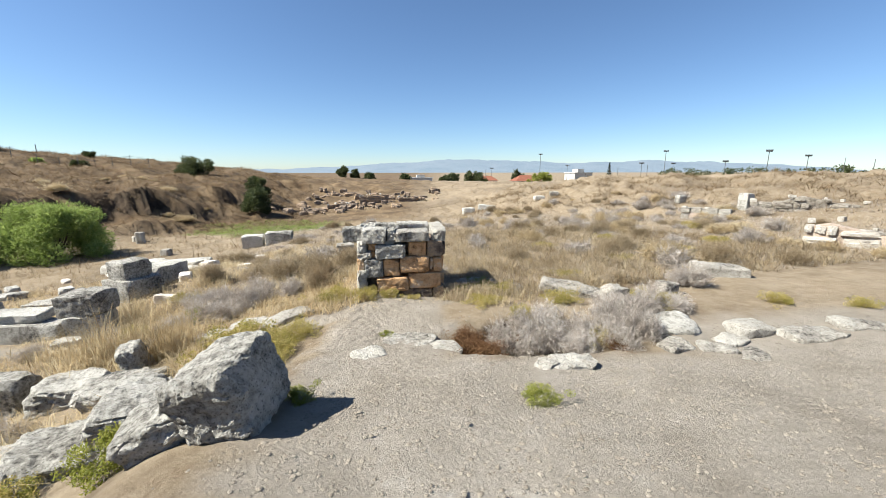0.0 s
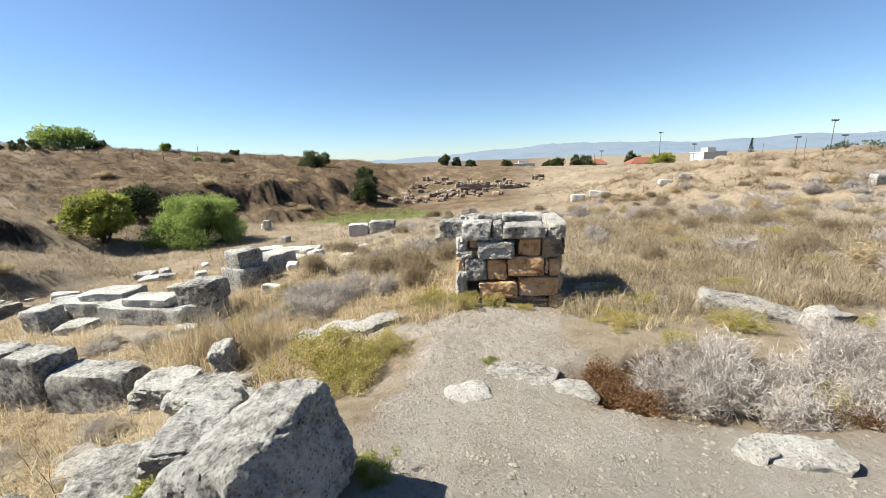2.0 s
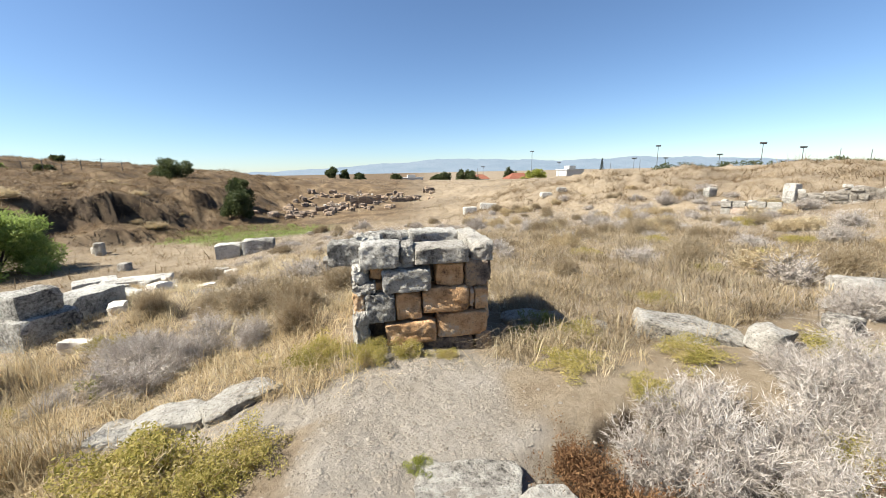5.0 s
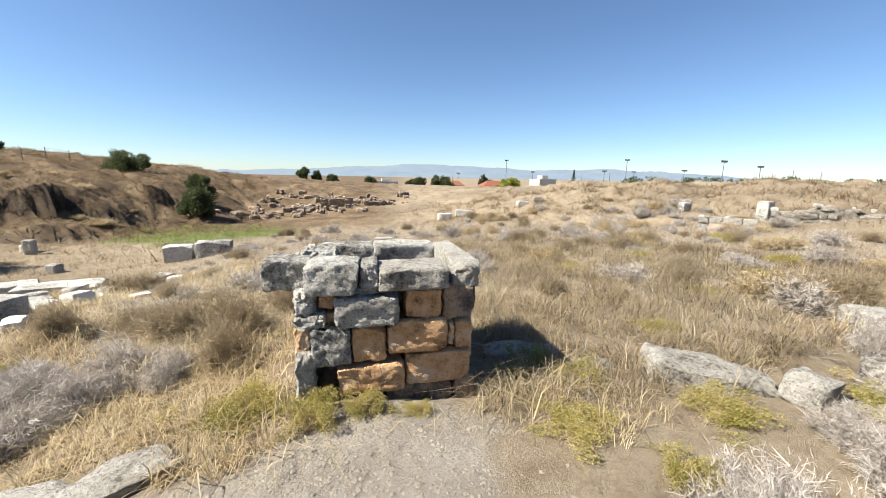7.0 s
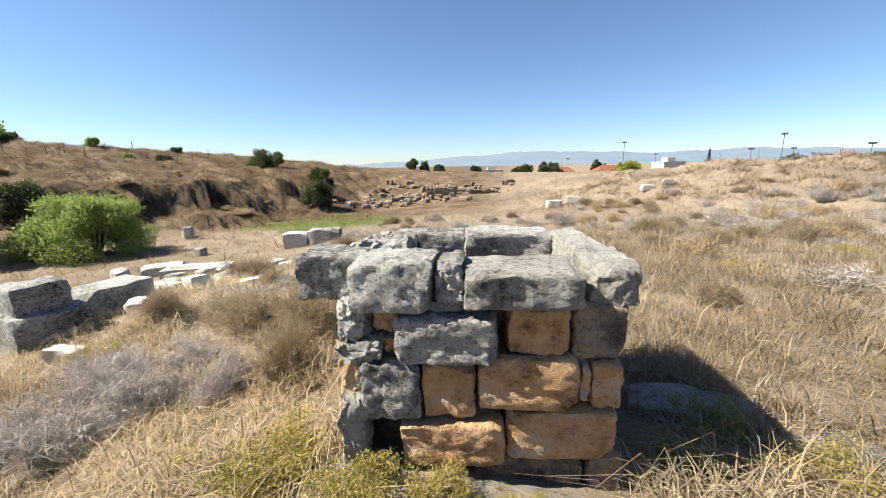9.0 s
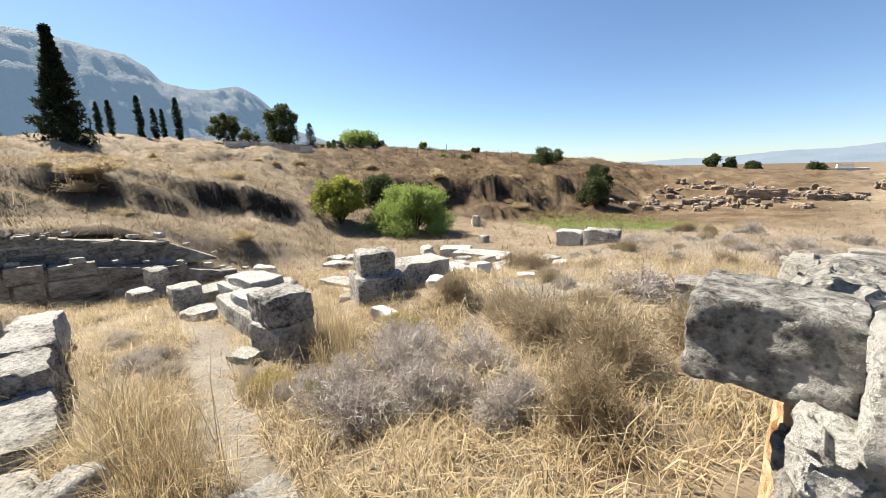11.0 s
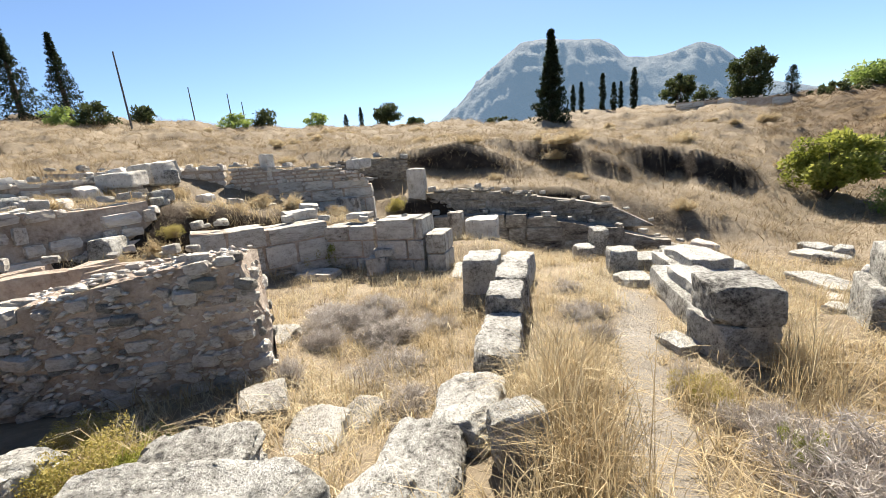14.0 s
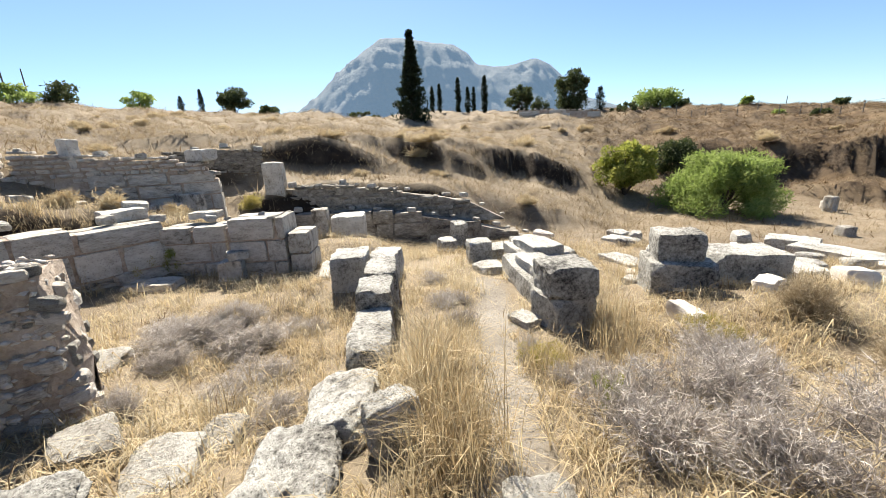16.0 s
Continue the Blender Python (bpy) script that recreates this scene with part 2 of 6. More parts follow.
def trail_distance(x, y, line):
    best = np.full(np.shape(x), 99.0)
    for (ax, ay), (bx, by) in zip(line, line[1:]):
        dx, dy = bx - ax, by - ay
        s = np.clip(((x - ax) * dx + (y - ay) * dy) / (dx * dx + dy * dy), 0, 1)
        best = np.minimum(best, np.hypot(x - ax - s * dx, y - ay - s * dy))
    return best


def bareness(x, y):
    """1 on trodden earth, 0 under grass."""
    wob = 0.16 * waves(x, y, 0.9, 5)
    b = 1 - smooth(0.5, 0.85, trail_distance(x, y, TRAIL) + wob)
    b = np.maximum(b, 1 - smooth(0.13, 0.3, trail_distance(x, y, SIDE_TRAIL) + 0.5 * wob))
    open_ground = (1 - smooth(2.5, 2.9, y - 0.08 * x + wob)) * smooth(-1.0, -0.6, x + wob)
    strip = (1 - smooth(3.3, 3.9, y + wob - 0.05 * x)) * smooth(2.2, 2.9, x)
    patch = 0.85 * (1 - smooth(0.6, 1.0, np.hypot((x + 4.3) / 1.3, (y - 9.2) / 0.9) + wob))
    return np.maximum(np.maximum(np.maximum(b, open_ground), strip), patch)


def pit(x, y):
    d = np.hypot((x - 1.1) / 1.25, (y - 3.35 - 0.1 * (x - 1.1)) / 0.62)
    return 1 - smooth(0.4, 1.05, d + 0.06 * waves(x, y, 0.5, 9))


def height(x, y):
    x, y = np.asarray(x, float), np.asarray(y, float)
    dx, dy = x - HUB[0], y - HUB[1]
    r = np.hypot(dx, dy)
    a = np.degrees(np.arctan2(-dx, dy))
    a = np.where(a < AZ[0], a + 360, a)
    r = r * (1 + 0.035 * waves(x, y, 5.0, 41) * smooth(14, 20, r) + 0.012 * waves(x, y, 1.3, 42) * smooth(14, 20, r))
    i = np.clip(np.searchsorted(AZ, a) - 1, 0, len(AZ) - 2)
    s = (a - AZ[i]) / (AZ[i + 1] - AZ[i])
    s = s * s * (3 - 2 * s) * 0.5 + s * 0.5
    j = np.clip(np.searchsorted(REACH, r, side="right") - 1, 0, len(REACH) - 2)
    q = np.clip((r - REACH[j]) / (REACH[j + 1] - REACH[j]), 0, 1)
    row = lambda k: TABLE[k, j] * (1 - q) + TABLE[k, j + 1] * q
    z = row(i) * (1 - s) + row(i + 1) * s
    # the knoll from which the walk starts
    knoll = 0.42 * (1 - smooth(0.2, 3.4, y + 0.05 * x)) * smooth(-2.7, -1.55, x)
    near = (1 - smooth(2.5, 6.0, np.hypot(x + 0.3, y - 2.5)))
    flat = np.where(x > -1.2, 0.0, 0.24 * (x + 1.2))
    z = z * (1 - near) + np.maximum(flat, -0.6) * near + knoll
    z = z - 0.22 * pit(x, y)
    z = z - 0.10 * smooth(-1.6, 0.0, x) * smooth(4.3, 5.2, y) * (1 - smooth(6.5, 9.0, y)) * (1 - smooth(1.5, 4.0, x))
    z = z + 0.28 * (1 - smooth(0.25, 1.0, np.hypot((x + 5.9) / 2.0, (y - 8.0) / 2.6)))
    z = z + 0.35 * (1 - smooth(0.3, 1.0, np.hypot((x + 10.6) / 1.6, (y - 2.0) / 1.3)))
    z = z - 0.30 * (1 - smooth(0.35, 1.0, np.hypot((x + 5.7) / 2.3, (y - 2.5) / 1.6)))
    rough = smooth(13, 26, r) * (1 - smooth(150, 400, r))
    tilt = 0.35 + 0.65 * smooth(-1.7, -0.6, z)
    z = z + rough * tilt * (0.30 * waves(x, y, 9, 2) + 0.22 * np.abs(waves(x, y, 3.4, 3)) + 0.12 * waves(x, y, 1.1, 14))
    z = z + 0.022 * waves(x, y, 1.7, 4) * (1 - smooth(30, 60, r)) + 0.008 * waves(x, y, 0.23, 6) * (1 - smooth(8, 12, r))
    return z


def heathland(x, y):
    """1 on the western slope with its brown growth."""
    a = np.degrees(np.arctan2(HUB[0] - x, y - HUB[1]))
    r = np.hypot(x - HUB[0], y - HUB[1])
    return smooth(-4, 5, a) * (1 - smooth(58, 72, a)) * smooth(21, 27, r) * (0.85 + 0.15 * waves(x, y, 6, 44))


def hz(x, y):
    return float(height(x, y))


def grid_mesh(name, xs, ys, f):
    gx, gy = np.meshgrid(xs, ys)
    gz = f(gx, gy)
    co = np.stack([gx, gy, gz], -1).reshape(-1, 3)
    n, m = len(ys), len(xs)
    idx = np.arange(n * m).reshape(n, m)
    quads = np.stack([idx[:-1, :-1], idx[:-1, 1:], idx[1:, 1:], idx[1:, :-1]], -1).reshape(-1, 4)
    me = raw_mesh(name, co, quads)
    me.polygons.foreach_set("use_smooth", np.ones(len(quads), bool))
    return me, co


def raw_mesh(name, co, faces):
    """A mesh from number arrays; all faces have the same count of corners."""
    me = bpy.data.meshes.new(name)
    k = faces.shape[1]
    me.vertices.add(len(co))
    me.vertices.foreach_set("co", co.astype(np.float32).ravel())
    me.loops.add(faces.size)
    me.loops.foreach_set("vertex_index", faces.astype(np.int32).ravel())
    me.polygons.add(len(faces))
    me.polygons.foreach_set("loop_start", np.arange(0, faces.size, k, dtype=np.int32))
    me.polygons.foreach_set("loop_total", np.full(len(faces), k, dtype=np.int32))
    me.update(calc_edges=True)
    me.validate()
    return me


def point_attribute(me, name, values):
    me.attributes.new(name, "FLOAT", "POINT").data.foreach_set("value", np.asarray(values, np.float32))


def ground_material():
    m = bpy.data.materials.new("dry_ground")
    m.use_nodes = True
    nt = m.node_tree
    bsdf = nt.nodes["Principled BSDF"]
    bsdf.inputs["Roughness"].default_value = 0.95
    bsdf.inputs["Specular IOR Level"].default_value = 0.15
    geo = nt.nodes.new("ShaderNodeNewGeometry")
    pos = geo.outputs["Position"]

    def noise_at(scale, detail=6, rough=0.6):
        n = nt.nodes.new("ShaderNodeTexNoise")
        n.inputs["Scale"].default_value = scale
        n.inputs["Detail"].default_value = detail
        n.inputs["Roughness"].default_value = rough
        nt.links.new(pos, n.inputs["Vector"])
        return n.outputs["Fac"]

    def ramp(fac, stops):
        r = nt.nodes.new("ShaderNodeValToRGB")
        e = r.color_ramp.elements
        while len(e) < len(stops):
            e.new(0.5)
        for el, (at, _) in zip(e, stops):
            el.position = at
        for el, (_, c) in zip(e, stops):
            el.color = (*c, 1) if len(c) == 3 else c
        nt.links.new(fac, r.inputs[0])
        return r.outputs[0]

    def mixed(fac, a, b):
        n = nt.nodes.new("ShaderNodeMix")
        n.data_type = "RGBA"
        nt.links.new(fac, n.inputs["Factor"])
        nt.links.new(a, n.inputs["A"])
        nt.links.new(b, n.inputs["B"])
        return n.outputs["Result"]

    litter = ramp(noise_at(3.0, 12, 0.82), [(0.32, (0.105, 0.08, 0.056)), (0.46, (0.205, 0.168, 0.123)), (0.58, (0.29, 0.25, 0.19)), (0.7, (0.25, 0.215, 0.165))])
    dust = ramp(noise_at(1.1, 14, 0.80), [(0.34, (0.185, 0.158, 0.127)), (0.47, (0.238, 0.210, 0.174)), (0.58, (0.275, 0.245, 0.207)), (0.70, (0.36, 0.33, 0.287))])
    patch = ramp(noise_at(0.16, 6, 0.65), [(0.38, (0.085, 0.055, 0.032)), (0.48, (0.18, 0.128, 0.075)), (0.62, (0.28, 0.215, 0.14))])
    half = nt.nodes.new("ShaderNodeMix")
    half.data_type = "RGBA"
    half.inputs["Factor"].default_value = 0.45
    nt.links.new(litter, half.inputs["A"])
    nt.links.new(patch, half.inputs["B"])
    litter = half.outputs["Result"]
    # bare earth of steep banks, with the shade under their overhangs painted in
    shaded_scarp = ramp(noise_at(0.8, 10, 0.7), [(0.3, (0.018, 0.013, 0.010)), (0.5, (0.045, 0.032, 0.022)), (0.7, (0.11, 0.08, 0.055))])
    at = nt.nodes.new("ShaderNodeAttribute")
    at.attribute_name = "bare"
    col = mixed(at.outputs["Fac"], litter, dust)
    green = nt.nodes.new("ShaderNodeAttribute")
    green.attribute_name = "green"
    lush = ramp(noise_at(0.660, 4.400, 0.385), [(0.3, (0.055, 0.077, 0.017)), (0.7, (0.138, 0.171, 0.044))])
    col = mixed(green.outputs["Fac"], col, lush)
    russet = nt.nodes.new("ShaderNodeAttribute")
    russet.attribute_name = "russet"
    heath = ramp(noise_at(0.5, 10, 0.75), [(0.32, (0.03, 0.019, 0.012)), (0.48, (0.088, 0.057, 0.031)), (0.62, (0.165, 0.116, 0.067))])
    col = mixed(russet.outputs["Fac"], col, heath)
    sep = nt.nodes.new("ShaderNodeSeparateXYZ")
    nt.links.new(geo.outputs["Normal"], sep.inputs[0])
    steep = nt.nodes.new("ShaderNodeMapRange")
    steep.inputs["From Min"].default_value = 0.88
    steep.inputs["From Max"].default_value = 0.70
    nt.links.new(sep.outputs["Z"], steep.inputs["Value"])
    col = mixed(steep.outputs[0], col, shaded_scarp)
    nt.links.new(col, bsdf.inputs["Base Color"])
    b = nt.nodes.new("ShaderNodeBump")
    b.inputs["Strength"].default_value = 0.8
    b.inputs["Distance"].default_value = 0.05
    nt.links.new(noise_at(14, 10, 0.8), b.inputs["Height"])
    crag = nt.nodes.new("ShaderNodeBump")
    crag.inputs["Distance"].default_value = 0.5
    nt.links.new(steep.outputs[0], crag.inputs["Strength"])
    nt.links.new(noise_at(1.6, 8, 0.7), crag.inputs["Height"])
    nt.links.new(b.outputs[0], crag.inputs["Normal"])
    nt.links.new(crag.outputs[0], bsdf.inputs["Normal"])
    return m


GROUND = ground_material()
spokes = np.radians(np.concatenate([np.arange(-80, 160, 0.52), np.arange(160, 280, 2.0)]))
rings = 0.1 * 1.027 ** np.arange(0, 403)
ring_r, spoke_a = np.meshgrid(rings, spokes, indexing="ij")
gx, gy = HUB[0] - np.sin(spoke_a) * ring_r, HUB[1] + np.cos(spoke_a) * ring_r
ground_co = np.stack([gx, gy, height(gx, gy)], -1).reshape(-1, 3)
n, m = gx.shape
idx = np.arange(n * m).reshape(n, m)
nxt = np.roll(idx, -1, axis=1)
quads = np.stack([idx[:-1], idx[1:], nxt[1:], nxt[:-1]], -1).reshape(-1, 4)
hub_ring = np.stack([np.full(m, n * m), idx[0], nxt[0], nxt[0]], -1)
ground_co = np.vstack([ground_co, [[HUB[0], HUB[1], hz(*HUB)]]])
tris = np.concatenate([quads[:, [0, 1, 2]], quads[:, [0, 2, 3]], hub_ring[:, :3]])[:, ::-1]
ground_mesh = raw_mesh("ground", ground_co, tris)
ground_mesh.polygons.foreach_set("use_smooth", np.ones(len(tris), bool))
gx, gy = ground_co[:, 0], ground_co[:, 1]
point_attribute(ground_mesh, "bare", bareness(gx, gy) * (1 - pit(gx, gy)))
MEADOW = (1 - smooth(0.6, 1.0, np.hypot((gx + 11.5) / 5.5, (gy - 25.5) / 5.0) + 0.15 * waves(gx, gy, 3, 8)))
point_attribute(ground_mesh, "green", MEADOW * 0.95)
point_attribute(ground_mesh, "russet", heathland(gx, gy))
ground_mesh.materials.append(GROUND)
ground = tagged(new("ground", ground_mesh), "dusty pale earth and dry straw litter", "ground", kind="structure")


# ---- building helpers ----
def part(name, bm, mat, parent=None, label="", crisp=0):
    me = bpy.data.meshes.new(name)
    bm.to_mesh(me)
    bm.free()
    me.materials.append(mat)
    if crisp:
        me.set_sharp_from_angle(angle=radians(crisp))
    ob = new(name, me)
    if parent:
        ob.parent = parent
    return tagged(ob, label)


def rock_bm(size, cuts=6, power=9.0, rough=0.02, chops=5, chop=0.12, seed=0, freq=3.0, strata=0.0):
    """A block or boulder: a rounded box with broken corners and an uneven skin."""
    rng = random.Random(seed)
    bm = bmesh.new()
    bmesh.ops.create_cube(bm, size=2.0)
    if cuts:
        bmesh.ops.subdivide_edges(bm, edges=bm.edges[:], cuts=cuts, use_grid_fill=True)
    s = Vector(size) * 0.5
    planes = []
    for _ in range(chops):
        n = Vector((rng.choice((-1, 1)) * rng.uniform(0.2, 1), rng.choice((-1, 1)) * rng.uniform(0.2, 1), rng.choice((-0.4, 1, 1)) * rng.uniform(0.2, 1))).normalized()
        reach = abs(n.x) + abs(n.y) + abs(n.z)
        planes.append((n, reach * (1 - chop * rng.uniform(0.3, 1.3))))
    off = Vector((rng.uniform(0, 90), rng.uniform(0, 90), rng.uniform(0, 90)))
    for v in bm.verts:
        c = v.co
        m = max(abs(c.x), abs(c.y), abs(c.z))
        ln = (abs(c.x) ** power + abs(c.y) ** power + abs(c.z) ** power) ** (1 / power)
        c = c * (m / ln)
        for n, d in planes:
            e = c.dot(n) - d
            if e > 0:
                c = c - n * e
        p = Vector((c.x * s.x, c.y * s.y, c.z * s.z))
        if strata:
            bed = (p.z + 0.25 * p.x + 0.04 * noise.noise(p * 4 + off)) / 0.055
            k = math.floor(bed)
            step = noise.noise(Vector((k * 7.3 + 0.5, seed * 1.7, 0.3))) * 1.5
            cleft = -0.8 if bed - k < 0.22 else 0.0
            p = Vector((p.x * (1 + strata * (step + cleft) * 0.6), p.y * (1 + strata * (step + cleft)), p.z))
        if rough:
            q = p * freq + off
            p += noise.noise_vector(q) * rough * 1.5 + noise.noise_vector(q * 3.3) * rough * 1.0 + noise.noise_vector(q * 7.9) * rough * 0.6
        v.co = p
    for f in bm.faces:
        f.smooth = cuts > 5
    return bm


def rock(name, at, size, turn=(0, 0, 0), mat=None, label="", category="stone", group="", seed=0, sink=0.05, **shape):
    """A loose stone that sits in the ground at (x, y), or at (x, y, z of its foot)."""
    ob = part(name, rock_bm(size, seed=seed, **shape), mat or GREY, crisp=34)
    z = at[2] if len(at) > 2 else hz(at[0], at[1]) - sink
    ob.matrix_world = pose(at[0], at[1], z + size[2] / 2, *turn)
    return tagged(ob, label, category, group)


PIECES = {}


def piece_mesh(kind, mat, k):
    """Six alike unit stones per material, shared by all the pieces."""
    key = (kind, mat.name, k)
    if key not in PIECES:
        if kind == "ashlar":
            bm = rock_bm((1, 1, 1), cuts=1, power=14, rough=0.0, chops=3, chop=0.10, seed=k * 7 + 3)
        else:
            bm = rock_bm((1, 1, 1), cuts=1, power=5, rough=0.05, chops=5, chop=0.22, seed=k * 11 + 5, freq=2.0)
        me = bpy.data.meshes.new("stone")
        bm.to_mesh(me)
        bm.free()
        me.materials.append(mat)
        PIECES[key] = me
    return PIECES[key]


def piece(parent, kind, mat, k, at, size, turn, name="stone"):
    ob = new(name, piece_mesh(kind, mat, k % 6))
    ob.parent = parent
    ob.matrix_basis = pose(*at, *turn) @ Matrix.Diagonal((*size, 1))
    return ob


def wall(name, a, b, foot, tops, depth, course, length, kind="ashlar", mat=None, core=None, label="", seed=0, jitter=0.032, back=True):
    """A wall from a to b (x, y) whose top runs through the heights in tops; its stones lie in courses in front of an earth core."""
    rng = random.Random(seed)
    mat = mat or WALLSTONE
    ax, ay = a
    dx, dy = b[0] - ax, b[1] - ay
    run = math.hypot(dx, dy)
    yaw = math.degrees(math.atan2(dy, dx))
    ux, uy = dx / run, dy / run
    nx, ny = -uy, ux
    top_at = lambda s: float(np.interp(s / run, np.linspace(0, 1, len(tops)), tops))
    bm = bmesh.new()
    n = max(2, int(run / 0.4))
    inset = 0.05 if kind == "ashlar" else 0.075
    rings = []
    for i in range(n + 1):
        s = inset + (run - 2 * inset) * i / n
        t = top_at(s) - (0.15 if kind == "ashlar" else 0.12) - rng.uniform(0, 0.03)
        o = depth / 2 - inset
        row = [bm.verts.new((ax + ux * s + nx * q * o, ay + uy * s + ny * q * o, z)) for q, z in ((-1, foot - 0.2), (-1, t), (1, t), (1, foot - 0.2))]
        rings.append(row)
    for p, q in zip(rings, rings[1:]):
        for k in range(4):
            bm.faces.new((p[k], p[(k + 1) % 4], q[(k + 1) % 4], q[k]))
    bm.faces.new(rings[0][::-1])
    bm.faces.new(rings[-1])
    bmesh.ops.recalc_face_normals(bm, faces=bm.faces[:])
    base = part(name, bm, core or MORTAR)
    tagged(base, label, "wall", kind="structure")
    z = foot
    while z < max(tops):
        hgt = course * rng.uniform(0.8, 1.2)
        s = -rng.uniform(0, 0.6) * length
        while s < run:
            ln = length * (rng.uniform(0.6, 1.5) if kind == "ashlar" else rng.uniform(0.4, 1.9))
            s0, s1 = max(s, 0), min(s + ln, run)
            t = min(top_at(s0), top_at(s1))
            lost = rng.random() < (0.22 if z + 2.0 * hgt > t else 0.0 if kind == "ashlar" else 0.10)
            if s1 - s0 > 0.25 * length and z + 0.6 * hgt <= t and not lost:
                hh = min(hgt, t - z)
                mid = (s0 + s1) / 2
                tall = hh - (0.016 if kind == "ashlar" else 0.022)
                for side in ((-1, 1) if back else (-1,)):
                    dd = depth * 0.5
                    o = side * (dd / 2 + rng.uniform(-jitter, jitter))
                    at = (ax + ux * mid + nx * o, ay + uy * mid + ny * o, z + hh / 2)
                    tilt = rng.uniform(-1, 1) * (0.6 if kind == "ashlar" else 6)
                    tall *= 1 if kind == "ashlar" else rng.uniform(0.75, 1.1)
                    piece(base, kind, mat, rng.randrange(6), at, (s1 - s0 - 0.018, dd, tall), (0, tilt, yaw + rng.uniform(-1, 1) * (0.8 if kind == "ashlar" else 5)))
            s += ln
        z += hgt
    s = 0.1
    while s < run - 0.1 and run > 1.0:
        ln = rng.uniform(0.10, 0.30)
        o = rng.uniform(-0.42, 0.42) * depth
        hh = ln * rng.uniform(0.35, 0.7)
        piece(base, "rubble", WALLSTONE, rng.randrange(6), (ax + ux * s + nx * o, ay + uy * s + ny * o, top_at(s) - 0.045 + hh * 0.35), (ln, ln * rng.uniform(0.6, 1.0), hh), (rng.uniform(-9, 9), rng.uniform(-9, 9), rng.uniform(0, 180)))
        s += ln * rng.uniform(1.0, 4.5)
    return base


# ---- vegetation ----
def blades(name, base, tall, wide, lean, mat, rng, label, category="grass", kind="stuff", tint=None, bend=0.5, simple=False):
    """Thin bent blades at the base points, as one mesh."""
    n = len(base)
    a = rng.uniform(0, 6.283, n)
    d = np.stack([np.cos(a), np.sin(a), np.zeros(n)], 1)
    side = np.stack([-np.sin(a + rng.uniform(-1, 1, n)), np.cos(a + rng.uniform(-1, 1, n)), np.zeros(n)], 1)
    tall = tall[:, None]
    lean = lean[:, None]
    up = np.array([0, 0, 1.0])
    mid = base + up * tall * 0.55 + d * tall * lean * (1 - bend) * 0.5
    tip = base + up * tall * (1 - 0.35 * lean) + d * tall * lean
    w = wide[:, None] * 0.5
    if simple:
        co = np.stack([base - side * w, base + side * w, tip], 1).reshape(-1, 3)
        me = raw_mesh(name, co, np.arange(n * 3).reshape(-1, 3))
        point_attribute(me, "tint", np.repeat(rng.uniform(0, 1, n) if tint is None else tint, 3))
        me.materials.append(mat)
        return tagged(new(name, me), label, category, kind=kind)
    co = np.stack([base - side * w, base + side * w, mid + side * w * 0.8, mid - side * w * 0.8, tip], 1).reshape(-1, 3)
    k = np.arange(n)[:, None] * 5
    tris = np.concatenate([k + np.array([[0, 1, 2]]), k + np.array([[0, 2, 3]]), k + np.array([[3, 2, 4]])], 0)
    me = raw_mesh(name, co, tris)
    t = rng.uniform(0, 1, n) if tint is None else tint
    point_attribute(me, "tint", np.repeat(t, 5))
    me.materials.append(mat)
    ob = new(name, me)
    return tagged(ob, label, category, kind=kind)


BLOCKERS = []


def clear_of(x, y):
    ok = np.ones(len(x), bool)
    for bx, by, br in BLOCKERS:
        ok &= np.hypot(x - bx, y - by) > br
    return ok


def strips(start, mid, tip, wide, rng):
    """Tapering bent strips from start over mid to tip, three triangles each."""
    n = len(start)
    s = np.cross(tip - start, rng.normal(0, 1, (n, 3)))
    s /= np.linalg.norm(s, axis=1)[:, None] + 1e-9
    w = s * wide[:, None]
    co = np.stack([start - w, start + w, mid + w * 0.75, mid - w * 0.75, tip], 1).reshape(-1, 3)
    k = np.arange(n)[:, None] * 5
    return co, np.concatenate([k + np.array([[0, 1, 2]]), k + np.array([[0, 2, 3]]), k + np.array([[3, 2, 4]])], 0)


